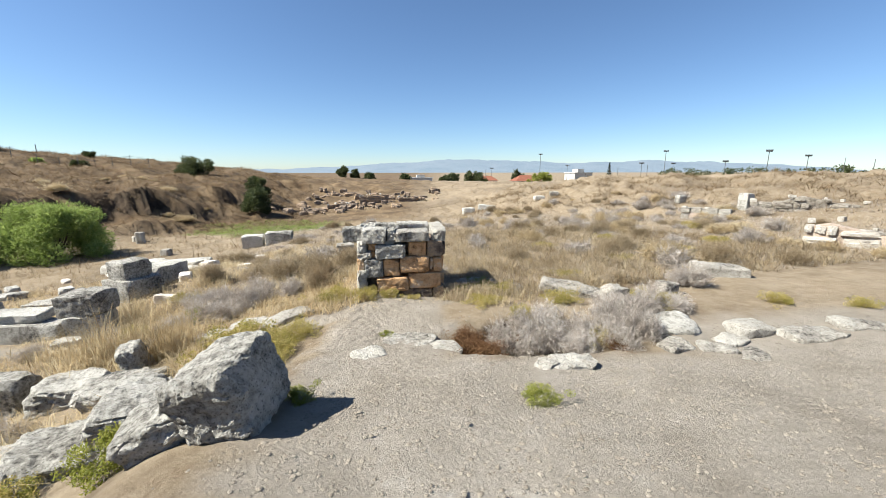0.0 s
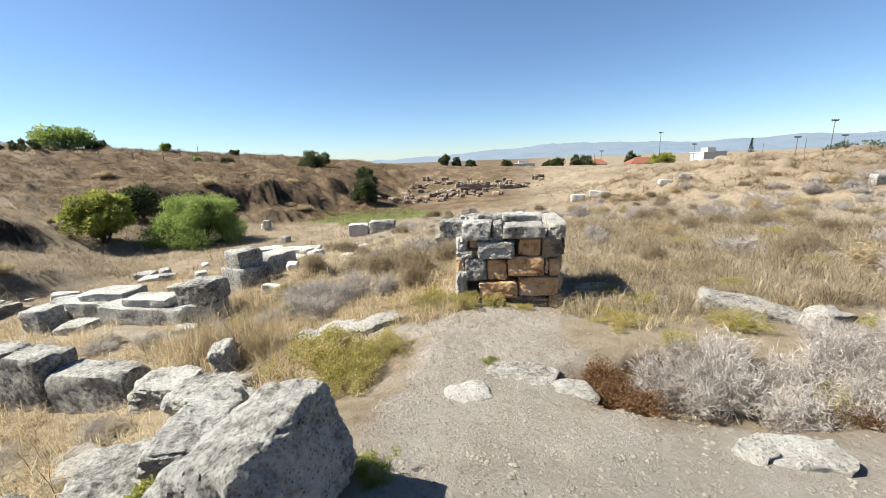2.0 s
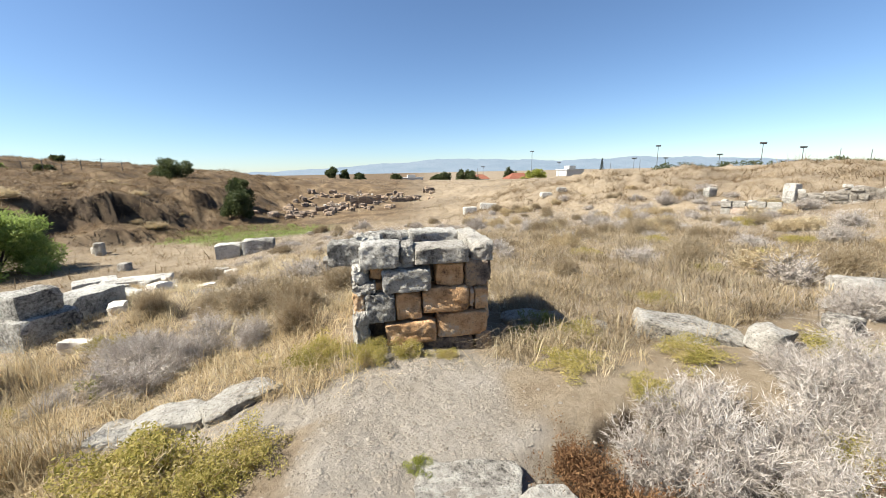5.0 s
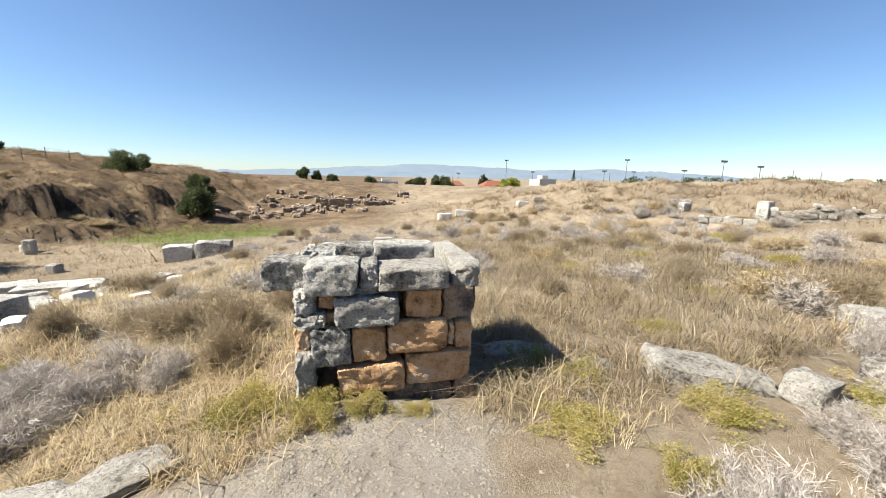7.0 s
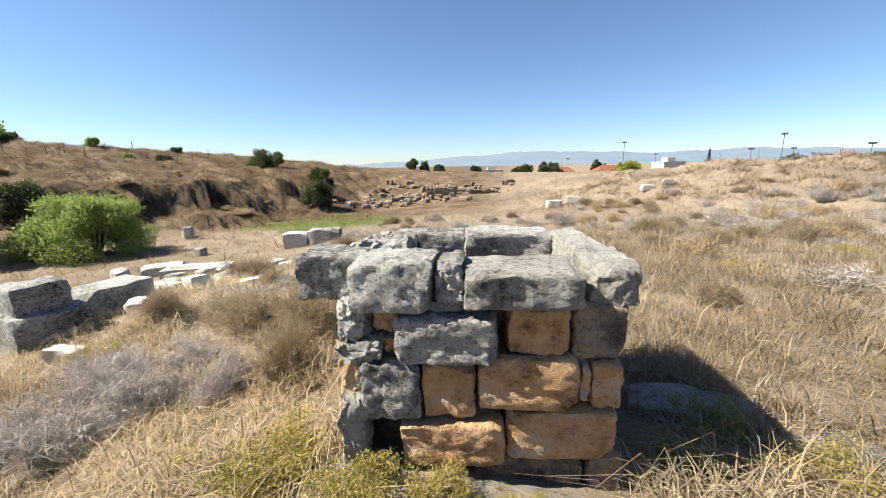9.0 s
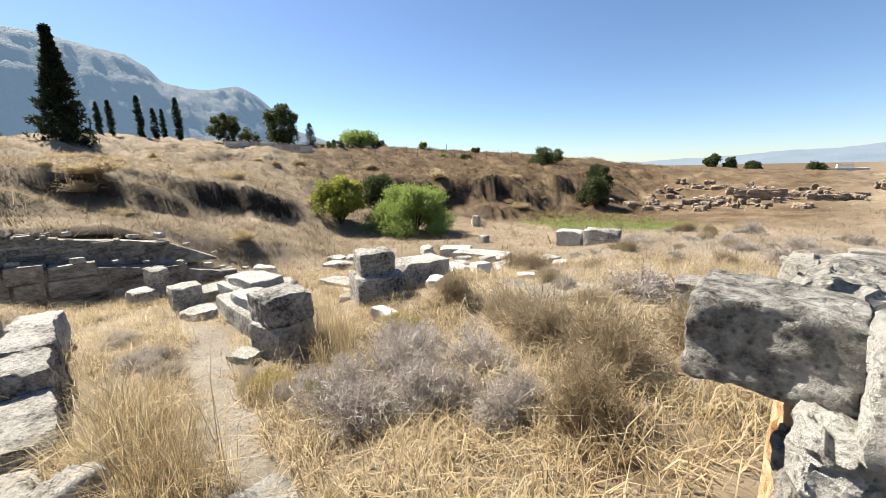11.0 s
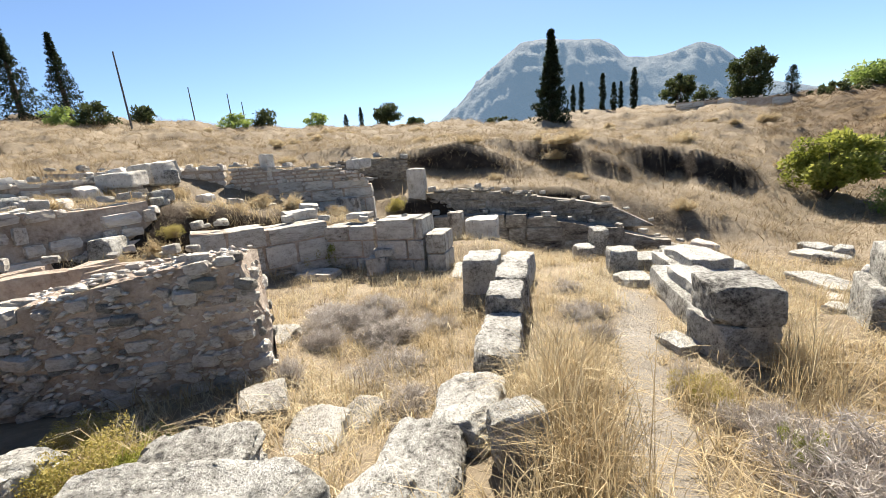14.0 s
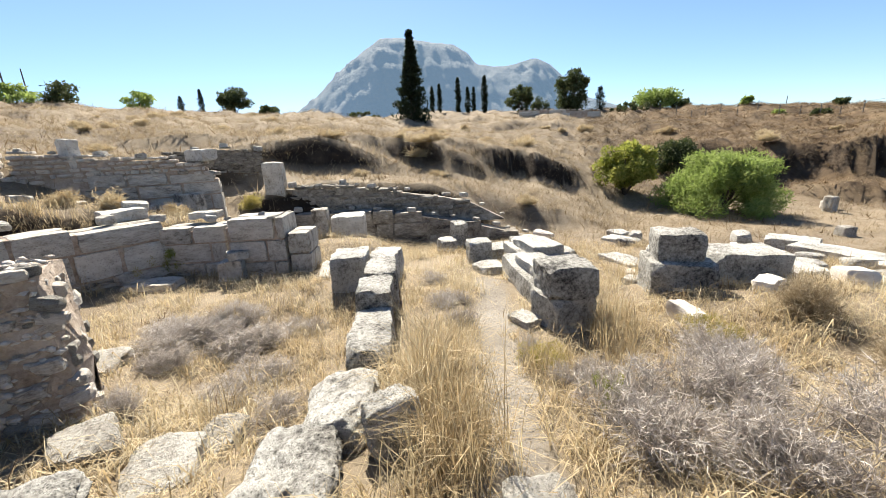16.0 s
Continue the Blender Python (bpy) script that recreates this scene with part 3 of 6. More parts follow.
def shrub_mesh(width, tall, stems, rng, sprigs=19, thick=0.004):
    """Stems fan out from several feet into an uneven dome; each bears a spray of short stiff sprigs of its own tint."""
    lumps = 7
    la, lq = rng.uniform(0, 6.283, lumps), rng.uniform(0.05, 0.30, lumps) * width
    lx, ly = np.cos(la) * lq, np.sin(la) * lq
    size = rng.uniform(0.65, 1.1, lumps)
    i = rng.randint(0, lumps, stems)
    foot = np.stack([lx[i] * 0.6 + rng.normal(0, 0.03, stems) * width, ly[i] * 0.6 + rng.normal(0, 0.03, stems) * width, np.zeros(stems)], 1)
    az, el = rng.uniform(0, 6.283, stems), np.arcsin(rng.uniform(0.12, 1.0, stems))
    reach = size[i] * rng.uniform(0.6, 1.0, stems)
    tip = np.stack([lx[i] + np.cos(az) * np.cos(el) * 0.27 * width * reach, ly[i] + np.sin(az) * np.cos(el) * 0.27 * width * reach, (0.12 + 0.88 * np.sin(el)) * tall * reach], 1)
    mid = foot * 0.45 + tip * 0.55 + rng.normal(0, 0.04, (stems, 3)) * width + np.array([0, 0, 0.06 * tall])
    shade = rng.uniform(0, 1, stems)
    co1, f1 = strips(foot, mid, tip, thick * rng.uniform(0.5, 0.9, stems), rng)
    j = np.repeat(np.arange(stems), sprigs)
    n = len(j)
    s = rng.uniform(0.25, 1.0, n)[:, None]
    start = np.where(s < 0.55, foot[j] + (mid[j] - foot[j]) * s / 0.55, mid[j] + (tip[j] - mid[j]) * (s - 0.55) / 0.45)
    way = tip[j] - foot[j]
    way /= np.linalg.norm(way, axis=1)[:, None] + 1e-9
    way = way * 0.5 + rng.normal(0, 0.7, (n, 3))
    end = start + way * (rng.uniform(0.02, 0.07, n) * width)[:, None]
    bend = (start + end) / 2 + rng.normal(0, 0.004, (n, 3)) * width
    co2, f2 = strips(start, bend, end, thick * rng.uniform(0.6, 1.3, n), rng)
    co = np.concatenate([co1, co2])
    co[:, 2] = np.maximum(co[:, 2], 0.004)
    tint = np.concatenate([shade * 0.6, np.clip(0.65 * shade[j] + 0.35 * rng.uniform(0, 1, n), 0, 1)])
    return co, np.concatenate([f1, f2 + len(co1)]), np.repeat(tint, 5)


def leaf_cloud(centres, radius, count, size, rng, long=1.6):
    """Small pointed leaves, scattered through clumps round the centres."""
    i = rng.randint(0, len(centres), count)
    off = rng.normal(0, 1, (count, 3))
    off /= np.linalg.norm(off, axis=1)[:, None]
    off *= (rng.uniform(0.25, 1, count) ** 0.5)[:, None] * np.asarray(radius)[i][:, None]
    p = np.asarray(centres)[i] + off * np.array([1, 1, 0.8])
    d = rng.normal(0, 1, (count, 3)) + np.array([0, 0, 0.35])
    d /= np.linalg.norm(d, axis=1)[:, None]
    s = np.cross(d, rng.normal(0, 1, (count, 3)))
    s /= np.linalg.norm(s, axis=1)[:, None]
    l = size * rng.uniform(0.6, 1.3, count)[:, None]
    co = np.stack([p, p + d * l * long * 0.5 + s * l * 0.35, p + d * l * long, p + d * l * long * 0.5 - s * l * 0.35], 1).reshape(-1, 3)
    k = np.arange(count)[:, None] * 4
    tris = np.concatenate([k + np.array([[0, 1, 2]]), k + np.array([[0, 2, 3]])], 0)
    tint = np.repeat(np.clip(rng.uniform(0, 1, count) * 0.6 + rng.uniform(0, 0.4, len(centres))[i], 0, 1), 4)
    return co, tris, tint


def joined(name, chunks, mat, parent=None, label=""):
    co, tris, tint, n = [], [], [], 0
    for c, f, t in chunks:
        co.append(c)
        tris.append(f + n)
        tint.append(t)
        n += len(c)
    me = raw_mesh(name, np.concatenate(co), np.concatenate(tris))
    point_attribute(me, "tint", np.concatenate(tint))
    me.materials.append(mat)
    ob = new(name, me)
    if parent:
        ob.parent = parent
    return tagged(ob, label)


def limb_bm(path, radii, sides=7):
    bm = bmesh.new()
    rings = []
    for (x, y, z), r in zip(path, radii):
        rings.append([bm.verts.new((x + r * math.cos(6.2832 * k / sides), y + r * math.sin(6.2832 * k / sides), z)) for k in range(sides)])
    for p, q in zip(rings, rings[1:]):
        for k in range(sides):
            bm.faces.new((p[k], p[(k + 1) % sides], q[(k + 1) % sides], q[k]))
    bm.faces.new(rings[-1])
    return bm


def merge_bm(parts):
    out = bmesh.new()
    for bm in parts:
        me = bpy.data.meshes.new("tmp")
        bm.to_mesh(me)
        bm.free()
        out.from_mesh(me)
        bpy.data.meshes.remove(me)
    return out


def tree(name, at, tall, wide, mat, label, seed, trunk=0.3, leaves=6000, leaf=0.08, clumps=40, category="tree", squash=0.8, group=""):
    """Trunk with limbs under a crown of leaf clumps with an uneven outline."""
    rng = np.random.RandomState(seed)
    foot = new(name)
    z = at[2] if len(at) > 2 else hz(at[0], at[1]) - 0.05
    foot.matrix_world = pose(at[0], at[1], z, 0, 0, seed * 40 % 360)
    crown_low = tall * trunk
    c = rng.normal(0, 1, (clumps, 3))
    c /= np.linalg.norm(c, axis=1)[:, None]
    c *= (rng.uniform(0.1, 1.0, clumps) ** 0.5)[:, None]
    mid = (tall + crown_low) / 2
    c = c * np.array([wide / 2 * 0.85, wide / 2 * 0.85, (tall - crown_low) / 2 * 0.9]) + np.array([0, 0, mid])
    rad = rng.uniform(0.10, 0.24, clumps) * wide * squash
    limbs = [limb_bm([(0, 0, -0.1), (0.02 * wide, 0, crown_low * 0.6), (0, 0.02 * wide, mid)], [wide * 0.035 + 0.02, wide * 0.028 + 0.015, wide * 0.012])]
    for k in range(min(9, clumps)):
        x, y, zz = c[k]
        limbs.append(limb_bm([(0, 0, crown_low * 0.5), (x * 0.5, y * 0.5, (crown_low + zz) / 2), (x, y, zz)], [wide * 0.02, wide * 0.013, wide * 0.005], 5))
    part("trunk", merge_bm(limbs), BARK, foot)
    joined("crown", [leaf_cloud(c, rad, leaves, leaf, rng)], mat, foot)
    return tagged(foot, label, category, group)


def bush(name, at, tall, wide, mat, label, seed, leaves=5000, leaf=0.06, clumps=30, group="", long=1.6):
    rng = np.random.RandomState(seed)
    foot = new(name)
    z = at[2] if len(at) > 2 else hz(at[0], at[1]) - 0.03
    foot.matrix_world = pose(at[0], at[1], z, 0, 0, seed * 50 % 360)
    a = rng.uniform(0, 6.283, clumps)
    q = rng.uniform(0, 1, clumps) ** 0.5
    hgt = rng.uniform(0.12, 0.85, clumps)
    lim = np.sqrt(1 - (hgt * 0.95) ** 2)
    c = np.stack([np.cos(a) * q * lim * wide * 0.45, np.sin(a) * q * lim * wide * 0.45, hgt * tall], 1)
    rad = rng.uniform(0.14, 0.24, clumps) * min(wide, tall * 1.3)
    stems = [limb_bm([(0, 0, -0.05), (x * 0.5, y * 0.5, zz * 0.45), (x, y, zz)], [0.02 * tall + 0.004, 0.014 * tall + 0.003, 0.005 * tall + 0.001], 4) for x, y, zz in c[:12]]
    part("stem", merge_bm(stems), BARK, foot)
    joined("foliage", [leaf_cloud(c, rad, leaves, leaf, rng, long)], mat, foot)
    return tagged(foot, label, "bush", group)


def conifer(name, at, tall, wide, label, seed, narrow=False, group="", count=9000):
    """Spire of drooping needle sprays round one trunk; narrow ones are closed columns."""
    rng = np.random.RandomState(seed)
    foot = new(name)
    z = at[2] if len(at) > 2 else hz(at[0], at[1]) - 0.1
    foot.matrix_world = pose(at[0], at[1], z)
    part("trunk", limb_bm([(0, 0, -0.2), (0, 0, tall * 0.5), (0, 0, tall)], [wide * 0.06 + 0.02, wide * 0.04, 0.01], 7), BARK, foot)
    n = 170 if narrow else 560
    s = rng.uniform(0.04, 1.0, n)
    a = rng.uniform(0, 6.283, n)
    reach = wide / 2 * ((np.sin(np.clip(s * 0.9 + 0.12, 0, 1) * 3.14159)) ** 0.6 if narrow else (1 - s) ** 0.75)
    out = rng.uniform(0.25, 1.0, n) * 0.9 if narrow else rng.uniform(0.05, 1.0, n) ** 0.55
    if not narrow:
        s = (np.floor(s * 24) + 0.5 * rng.uniform(0, 1, n)) / 24 + 0.02
        a = np.floor(a / 6.283 * 9) / 9 * 6.283 + rng.uniform(-0.14, 0.14, n) + np.floor(s * 24) * 0.9
        reach = wide / 2 * np.clip(1 - s, 0, 1) ** 1.1 * (0.75 + 0.45 * rng.uniform(0, 1, n))
    c = np.stack([np.cos(a) * reach * out, np.sin(a) * reach * out, s * tall - (0 if narrow else 0.10) * reach], 1)
    rad = (0.12 * wide + 0.10 * reach) if narrow else (0.03 * wide + 0.08 * reach)
    joined("foliage", [leaf_cloud(c, rad, count, tall * (0.018 if narrow else 0.014), rng, 2.2)], CONIFER, foot)
    return tagged(foot, label, "tree", group)


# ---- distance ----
def backdrop_material(name, base, haze_glow, strength):
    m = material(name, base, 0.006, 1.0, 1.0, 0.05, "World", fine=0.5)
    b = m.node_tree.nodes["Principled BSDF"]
    # blue emission stands in for the haze of distance
    b.inputs["Emission Color"].default_value = (*haze_glow, 1)
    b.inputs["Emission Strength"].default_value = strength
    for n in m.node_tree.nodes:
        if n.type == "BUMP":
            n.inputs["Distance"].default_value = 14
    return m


HAZY_ROCK = backdrop_material("hazy_mountain_rock", [(0.058, 0.067, 0.058), (0.099, 0.099, 0.090), (0.151, 0.145, 0.133)], (0.24, 0.40, 0.60), 0.174)
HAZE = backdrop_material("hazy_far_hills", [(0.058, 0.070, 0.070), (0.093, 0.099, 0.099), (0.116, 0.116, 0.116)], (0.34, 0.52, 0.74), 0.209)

RIDGE_Y = (-1500, -900, -640, -474, -407, -339, -236, -160, -65, 54, 151, 210, 246, 320, 407, 507, 570, 648, 729, 913, 1100, 1600)
RIDGE_Z = (0, 20, 90, 204, 252, 318, 387, 433, 432, 411, 401, 366, 325, 311, 315, 341, 314, 249, 180, 130, 90, 0)


def mountain_height(x, y):
    s = smooth(-1250, -1780, x) * smooth(-2700, -1850, x)
    crest = 12 + np.interp(y * 1815 / np.maximum(-x, 1) + 14 * np.sin(x / 90), RIDGE_Y, RIDGE_Z)
    crag = (waves(x, y, 170, 21) * 10 + waves(x * 0.4, y, 50, 22) * 8 + waves(x * 0.5, y, 20, 23) * 4) * smooth(0.1, 0.5, s) * np.clip(crest / 250, 0, 1)
    return crest * s ** 0.75 + crag * (1 - 0.85 * smooth(0.85, 1, s)) - 12


me, _ = grid_mesh("backdrop_mountain", np.arange(-2700, -1200, 14.0), np.arange(-1500, 1600, 11.0), mountain_height)
me.materials.append(HAZY_ROCK)
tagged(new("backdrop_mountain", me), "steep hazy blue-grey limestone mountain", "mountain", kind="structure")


def far_range(name, x0, x1, y, tops, label, seed):
    xs = np.linspace(x0, x1, 160)
    crest = np.interp(np.linspace(0, 1, 160), np.linspace(0, 1, len(tops)), tops)
    crest = crest + 9 * waves(xs, xs * 0, 420, seed) + 4 * waves(xs, xs * 0, 120, seed + 1)

    def f(gx, gy):
        c = np.interp(gx, xs, crest)
        return (c + 14) * (1 - np.abs(gy - y) / 500.0) ** 1.0 - 14

    me, _ = grid_mesh(name, xs, np.linspace(y - 500, y + 500, 9), f)
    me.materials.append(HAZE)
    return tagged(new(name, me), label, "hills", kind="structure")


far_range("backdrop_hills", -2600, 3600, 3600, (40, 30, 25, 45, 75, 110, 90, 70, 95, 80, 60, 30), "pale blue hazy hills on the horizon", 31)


# ---- the stone box ----
def altar():
    """Open box of stone blocks; its front is built stone by stone in a frame along its front face."""
    foot = new("stone_well_box")
    foot.matrix_world = pose(-1.28, 4.86, 0, 0, 0, 6)

    def st(x0, x1, z0, z1, y0, y1, mat, seed, rough=0.008, turn=0, chop=0.16, cuts=16):
        rng = random.Random(seed * 7 + 3)
        y0 += rng.uniform(-0.02, 0.02)
        size = (x1 - x0 - 0.014, y1 - y0, z1 - z0 - 0.010)
        ob = part("stone", rock_bm(size, cuts, 18, rough, 9, chop * 0.9, seed, 8.0), mat, foot, crisp=34)
        ob.matrix_basis = pose((x0 + x1) / 2, (y0 + y1) / 2, (z0 + z1) / 2, 0, rng.uniform(-2.5, 2.5), turn + rng.uniform(-1.5, 1.5))

    # front: left, right, foot, top, front and back faces, stone, unevenness, turn
    front = (
        (0.64, 1.17, -0.23, 0.05, 0.01, 0.32, SOOTY, 0.008, 0),
        (1.17, 1.35, -0.23, 0.08, 0.00, 0.32, SOOTY, 0.008, 0),
        (0.02, 0.15, -0.08, 0.36, -0.06, 0.32, PALE, 0.016, 10),
        (0.32, 0.80, 0.02, 0.245, -0.02, 0.32, OCHRE, 0.008, 0),
        (0.80, 1.30, 0.055, 0.305, -0.02, 0.32, OCHRE, 0.008, 0),
        (0.03, 0.15, 0.31, 0.53, 0.04, 0.32, OCHRE, 0.010, 0),
        (0.14, 0.42, 0.25, 0.54, -0.05, 0.32, GREY, 0.011, 0),
        (0.42, 0.665, 0.25, 0.525, 0.00, 0.32, OCHRE, 0.010, 0),
        (0.675, 1.12, 0.31, 0.565, -0.02, 0.32, OCHRE, 0.008, 0),
        (1.12, 1.175, 0.33, 0.52, 0.03, 0.32, OCHRE, 0.010, 0),
        (1.175, 1.315, 0.305, 0.53, 0.02, 0.32, OCHRE, 0.008, 0),
        (0.04, 0.24, 0.53, 0.64, 0.00, 0.32, PALE, 0.020, 0),
        (0.22, 0.32, 0.54, 0.64, 0.05, 0.32, OCHRE, 0.012, 0),
        (0.04, 0.19, 0.64, 0.785, 0.02, 0.32, GREY, 0.018, 0),
        (0.19, 0.31, 0.645, 0.77, 0.06, 0.32, OCHRE, 0.012, 0),
        (0.31, 0.765, 0.53, 0.755, -0.06, 0.32, GREY, 0.010, -2),
        (0.32, 0.62, 0.745, 0.80, 0.05, 0.32, GREY, 0.010, 0),
        (0.80, 1.08, 0.57, 0.785, 0.00, 0.32, OCHRE, 0.008, 0),
        (1.08, 1.33, 0.53, 0.785, 0.03, 0.32, SOOTY, 0.010, 0),
        (-0.19, 0.14, 0.76, 0.985, 0.12, 0.44, GREY, 0.009, 3),
        (0.12, 0.49, 0.765, 0.985, -0.05, 0.34, GREY, 0.009, -2),
        (0.495, 0.62, 0.785, 0.965, 0.00, 0.30, GREY, 0.016, 0),
        (0.605, 1.12, 0.785, 0.945, -0.03, 0.34, PALE, 0.008, 0),
    )
    for k, (x0, x1, z0, z1, y0, y1, mat, rough, turn) in enumerate(front):
        st(x0, x1, z0, z1, y0, y1, mat, k + 1, rough, turn, 0.16 if mat is GREY else 0.13)
    # hearting behind the front, seen through its gaps
    st(0.08, 1.24, -0.2, 0.78, 0.20, 0.34, SOOTY, 30, 0.01, 0, 0.1, 8)
    # caps of the flanks and of the back
    st(1.17, 1.40, 0.77, 0.95, 0.04, 0.52, PALE, 31, 0.010, -4, 0.22)
    st(1.19, 1.42, 0.76, 0.93, 0.50, 1.26, PALE, 32, 0.010, 2, 0.2)
    st(0.02, 0.30, 0.76, 0.98, 0.38, 0.78, GREY, 33, 0.022, -5, 0.3)
    st(0.00, 0.24, 0.76, 0.92, 0.74, 1.20, PALE, 34, 0.022, 6, 0.3)
    st(0.10, 0.62, 0.70, 0.93, 1.00, 1.28, GREY, 35, 0.009, 1, 0.14)
    st(0.61, 1.20, 0.70, 0.94, 1.01, 1.30, GREY, 36, 0.009, -1, 0.14)
    # flanks and back below the caps
    for k, (z0, z1) in enumerate(((-0.35, -0.02), (-0.02, 0.26), (0.26, 0.52), (0.52, 0.78))):
        o = 0.03 * (k % 2)
        mat = SOOTY if k == 3 else OCHRE
        st(1.14, 1.36 + o, z0, z1, 0.22, 0.72 + o, mat, 40 + k)
        st(1.15, 1.38 + o, z0, z1, 0.72 + o, 1.26, mat, 50 + k)
        st(0.60 + o, 1.16, z0, z1, 1.02, 1.28, SOOTY, 60 + k)
        st(0.04, 0.61 + o, z0, z1, 1.02, 1.28, SOOTY, 70 + k)
        st(0.03, 0.26, z0, z1, 0.28, 0.66 + o, OCHRE, 80 + k)
        st(0.02, 0.26, z0, z1, 0.66 + o, 1.04, OCHRE, 90 + k)
    tagged(foot, "roofless square box of weathered grey and ochre stone blocks", "stone structure")
    return foot


altar()
BLOCKERS.append((-0.6, 5.6, 0.95))

# ---- stones by the trail ----
def rocks(rows, name, mat, category, group, cuts=7, power=9.0, rough=0.016, chop=0.16, strata=0.0):
    """Stones from rows of (place, size, turn, label)."""
    for k, (at, size, turn, label) in enumerate(rows):
        rock(name, at, size, turn, mat, label, category, group, seed=len(BLOCKERS) * 3 + k * 17 + 5, cuts=cuts, power=power, rough=rough, chop=chop, strata=strata)
        BLOCKERS.append((at[0], at[1], 0.36 * min(size[0], size[1]) + 0.2 * max(size[0], size[1])))


rock("boulder", (-1.31, 1.46, 0.23), (0.45, 0.58, 0.52), (9, -15, -6), GREY, "large rough grey limestone boulder beside the trail", "boulder", seed=11, cuts=34, power=7, rough=0.017, chops=4, chop=0.16, freq=6.0, strata=0.02)
BLOCKERS.append((-1.30, 1.45, 0.42))
rocks([
    ((-2.72, 2.32, -0.52), (1.10, 0.42, 0.46), (8, 10, 115), "slanting layered grey slab that leans beside the boulder"),
    ((-3.05, 2.95, -0.62), (0.55, 0.34, 0.30), (0, 6, -12), "layered grey rock under dry grass"),
    ((-1.70, 1.42, 0.05), (0.44, 0.40, 0.38), (0, -28, 18), "small grey rock with a worn top"),
    ((-3.42, 3.10, -0.92), (0.80, 0.50, 0.54), (3, -6, 8), "large rough grey rock at the slope's edge"),
    ((-4.08, 3.22, -1.00), (0.78, 0.46, 0.58), (0, -5, 5), "long craggy grey rock in line with others"),
    ((-3.72, 3.62, -0.70), (0.22, 0.32, 0.48), (10, -10, 12), "upright pointed grey stone"),
    ((-3.02, 1.92, -0.60), (0.55, 0.65, 0.36), (0, 4, 25), "rounded grey rock among green weeds"),
    ((-2.75, 0.98, -0.50), (0.35, 0.32, 0.30), (0, 0, 10), "small grey rock at the wall's foot"),
], "rock", GREY, "rock", "rocks beside the trail", 24, 8, 0.024, 0.22, strata=0.07)
rocks([
    ((-3.74, 2.18), (0.50, 0.40, 0.14), (2, 3, 20), "flat pale stone half sunk in dry grass"),
    ((-4.10, 2.32), (0.45, 0.30, 0.12), (0, 4, -10), "flat pale stone half sunk in dry grass"),
    ((-3.95, 1.55), (0.46, 0.36, 0.14), (3, 0, 40), "flat pale stone at the wall's foot"),
    ((-5.25, 0.60), (0.50, 0.36, 0.14), (0, 2, 10), "flat pale stone half sunk in dry grass"),
    ((-3.02, 4.36), (0.50, 0.34, 0.08), (0, 4, 8), "flat grey slab in the trail"),
    ((-2.10, 4.45), (0.60, 0.36, 0.16), (0, -8, 30), "smooth pale slab beside the trail"),
    ((-2.60, 4.30), (0.55, 0.34, 0.18), (0, -6, 10), "smooth grey slab beside the trail"),
    ((-0.35, 3.22), (0.55, 0.34, 0.065), (2, 0, -6), "flat bedrock slab in the trail"),
    ((-0.72, 2.80), (0.34, 0.26, 0.065), (0, 2, 35), "flat bedrock slab in the trail"),
    ((0.02, 3.05), (0.36, 0.26, 0.065), (0, 0, 15), "flat bedrock slab in the trail"),
    ((1.22, 2.52), (0.46, 0.24, 0.10), (0, 2, 4), "pale flat stone on the pit's rim"),
    ((0.95, 2.46), (0.20, 0.16, 0.08), (0, 0, 40), "pale flat stone on the pit's rim"),
    ((2.45, 2.98), (0.34, 0.26, 0.10), (2, 0, 20), "pale flat stone on the pit's rim"),
    ((2.85, 2.92), (0.36, 0.22, 0.10), (0, 3, -15), "pale flat stone on the pit's rim"),
    ((3.15, 3.12), (0.32, 0.26, 0.09), (0, 0, 30), "pale bedrock slab at the field's edge"),
    ((3.10, 2.72), (0.36, 0.22, 0.08), (2, 0, 50), "pale bedrock slab at the field's edge"),
    ((3.55, 3.36), (0.52, 0.32, 0.14), (0, 4, 12), "pale bedrock slab at the field's edge"),
    ((4.05, 3.14), (0.66, 0.34, 0.10), (0, 0, 6), "pale bedrock slab at the field's edge"),
    ((4.70, 3.25), (0.55, 0.30, 0.09), (0, 2, -10), "pale bedrock slab at the field's edge"),
    ((2.05, 5.08), (0.95, 0.42, 0.24), (0, 5, -24), "long pale slab lying in dry grass"),
    ((2.55, 4.66), (0.34, 0.28, 0.26), (8, 10, 20), "small pale stone in dry grass"),
    ((3.45, 4.86), (0.30, 0.24, 0.22), (0, 8, 20), "small pale stone in dry grass"),
    ((4.95, 5.85), (0.85, 0.5, 0.24), (0, 3, -14), "broad pale slab lying in dry grass"),
    ((0.62, 5.65), (0.70, 0.30, 0.16), (0, 0, -14), "pale kerb stone beside the stone box"),
    ((1.15, 5.30), (0.34, 0.24, 0.14), (0, 0, 20), "pale kerb stone beside the stone box"),
], "flat_stone", PALE, "stone", "flat stones", 9, 8, 0.02, 0.3)
rock("ledge_rock", (2.66, 3.55, -0.22), (0.66, 0.55, 0.34), (0, -4, -8), GREY, "dark-sided rock ledge over the pit", "rock", seed=77, cuts=12, power=6, rough=0.025, chop=0.22)
BLOCKERS.append((2.72, 3.52, 0.4))

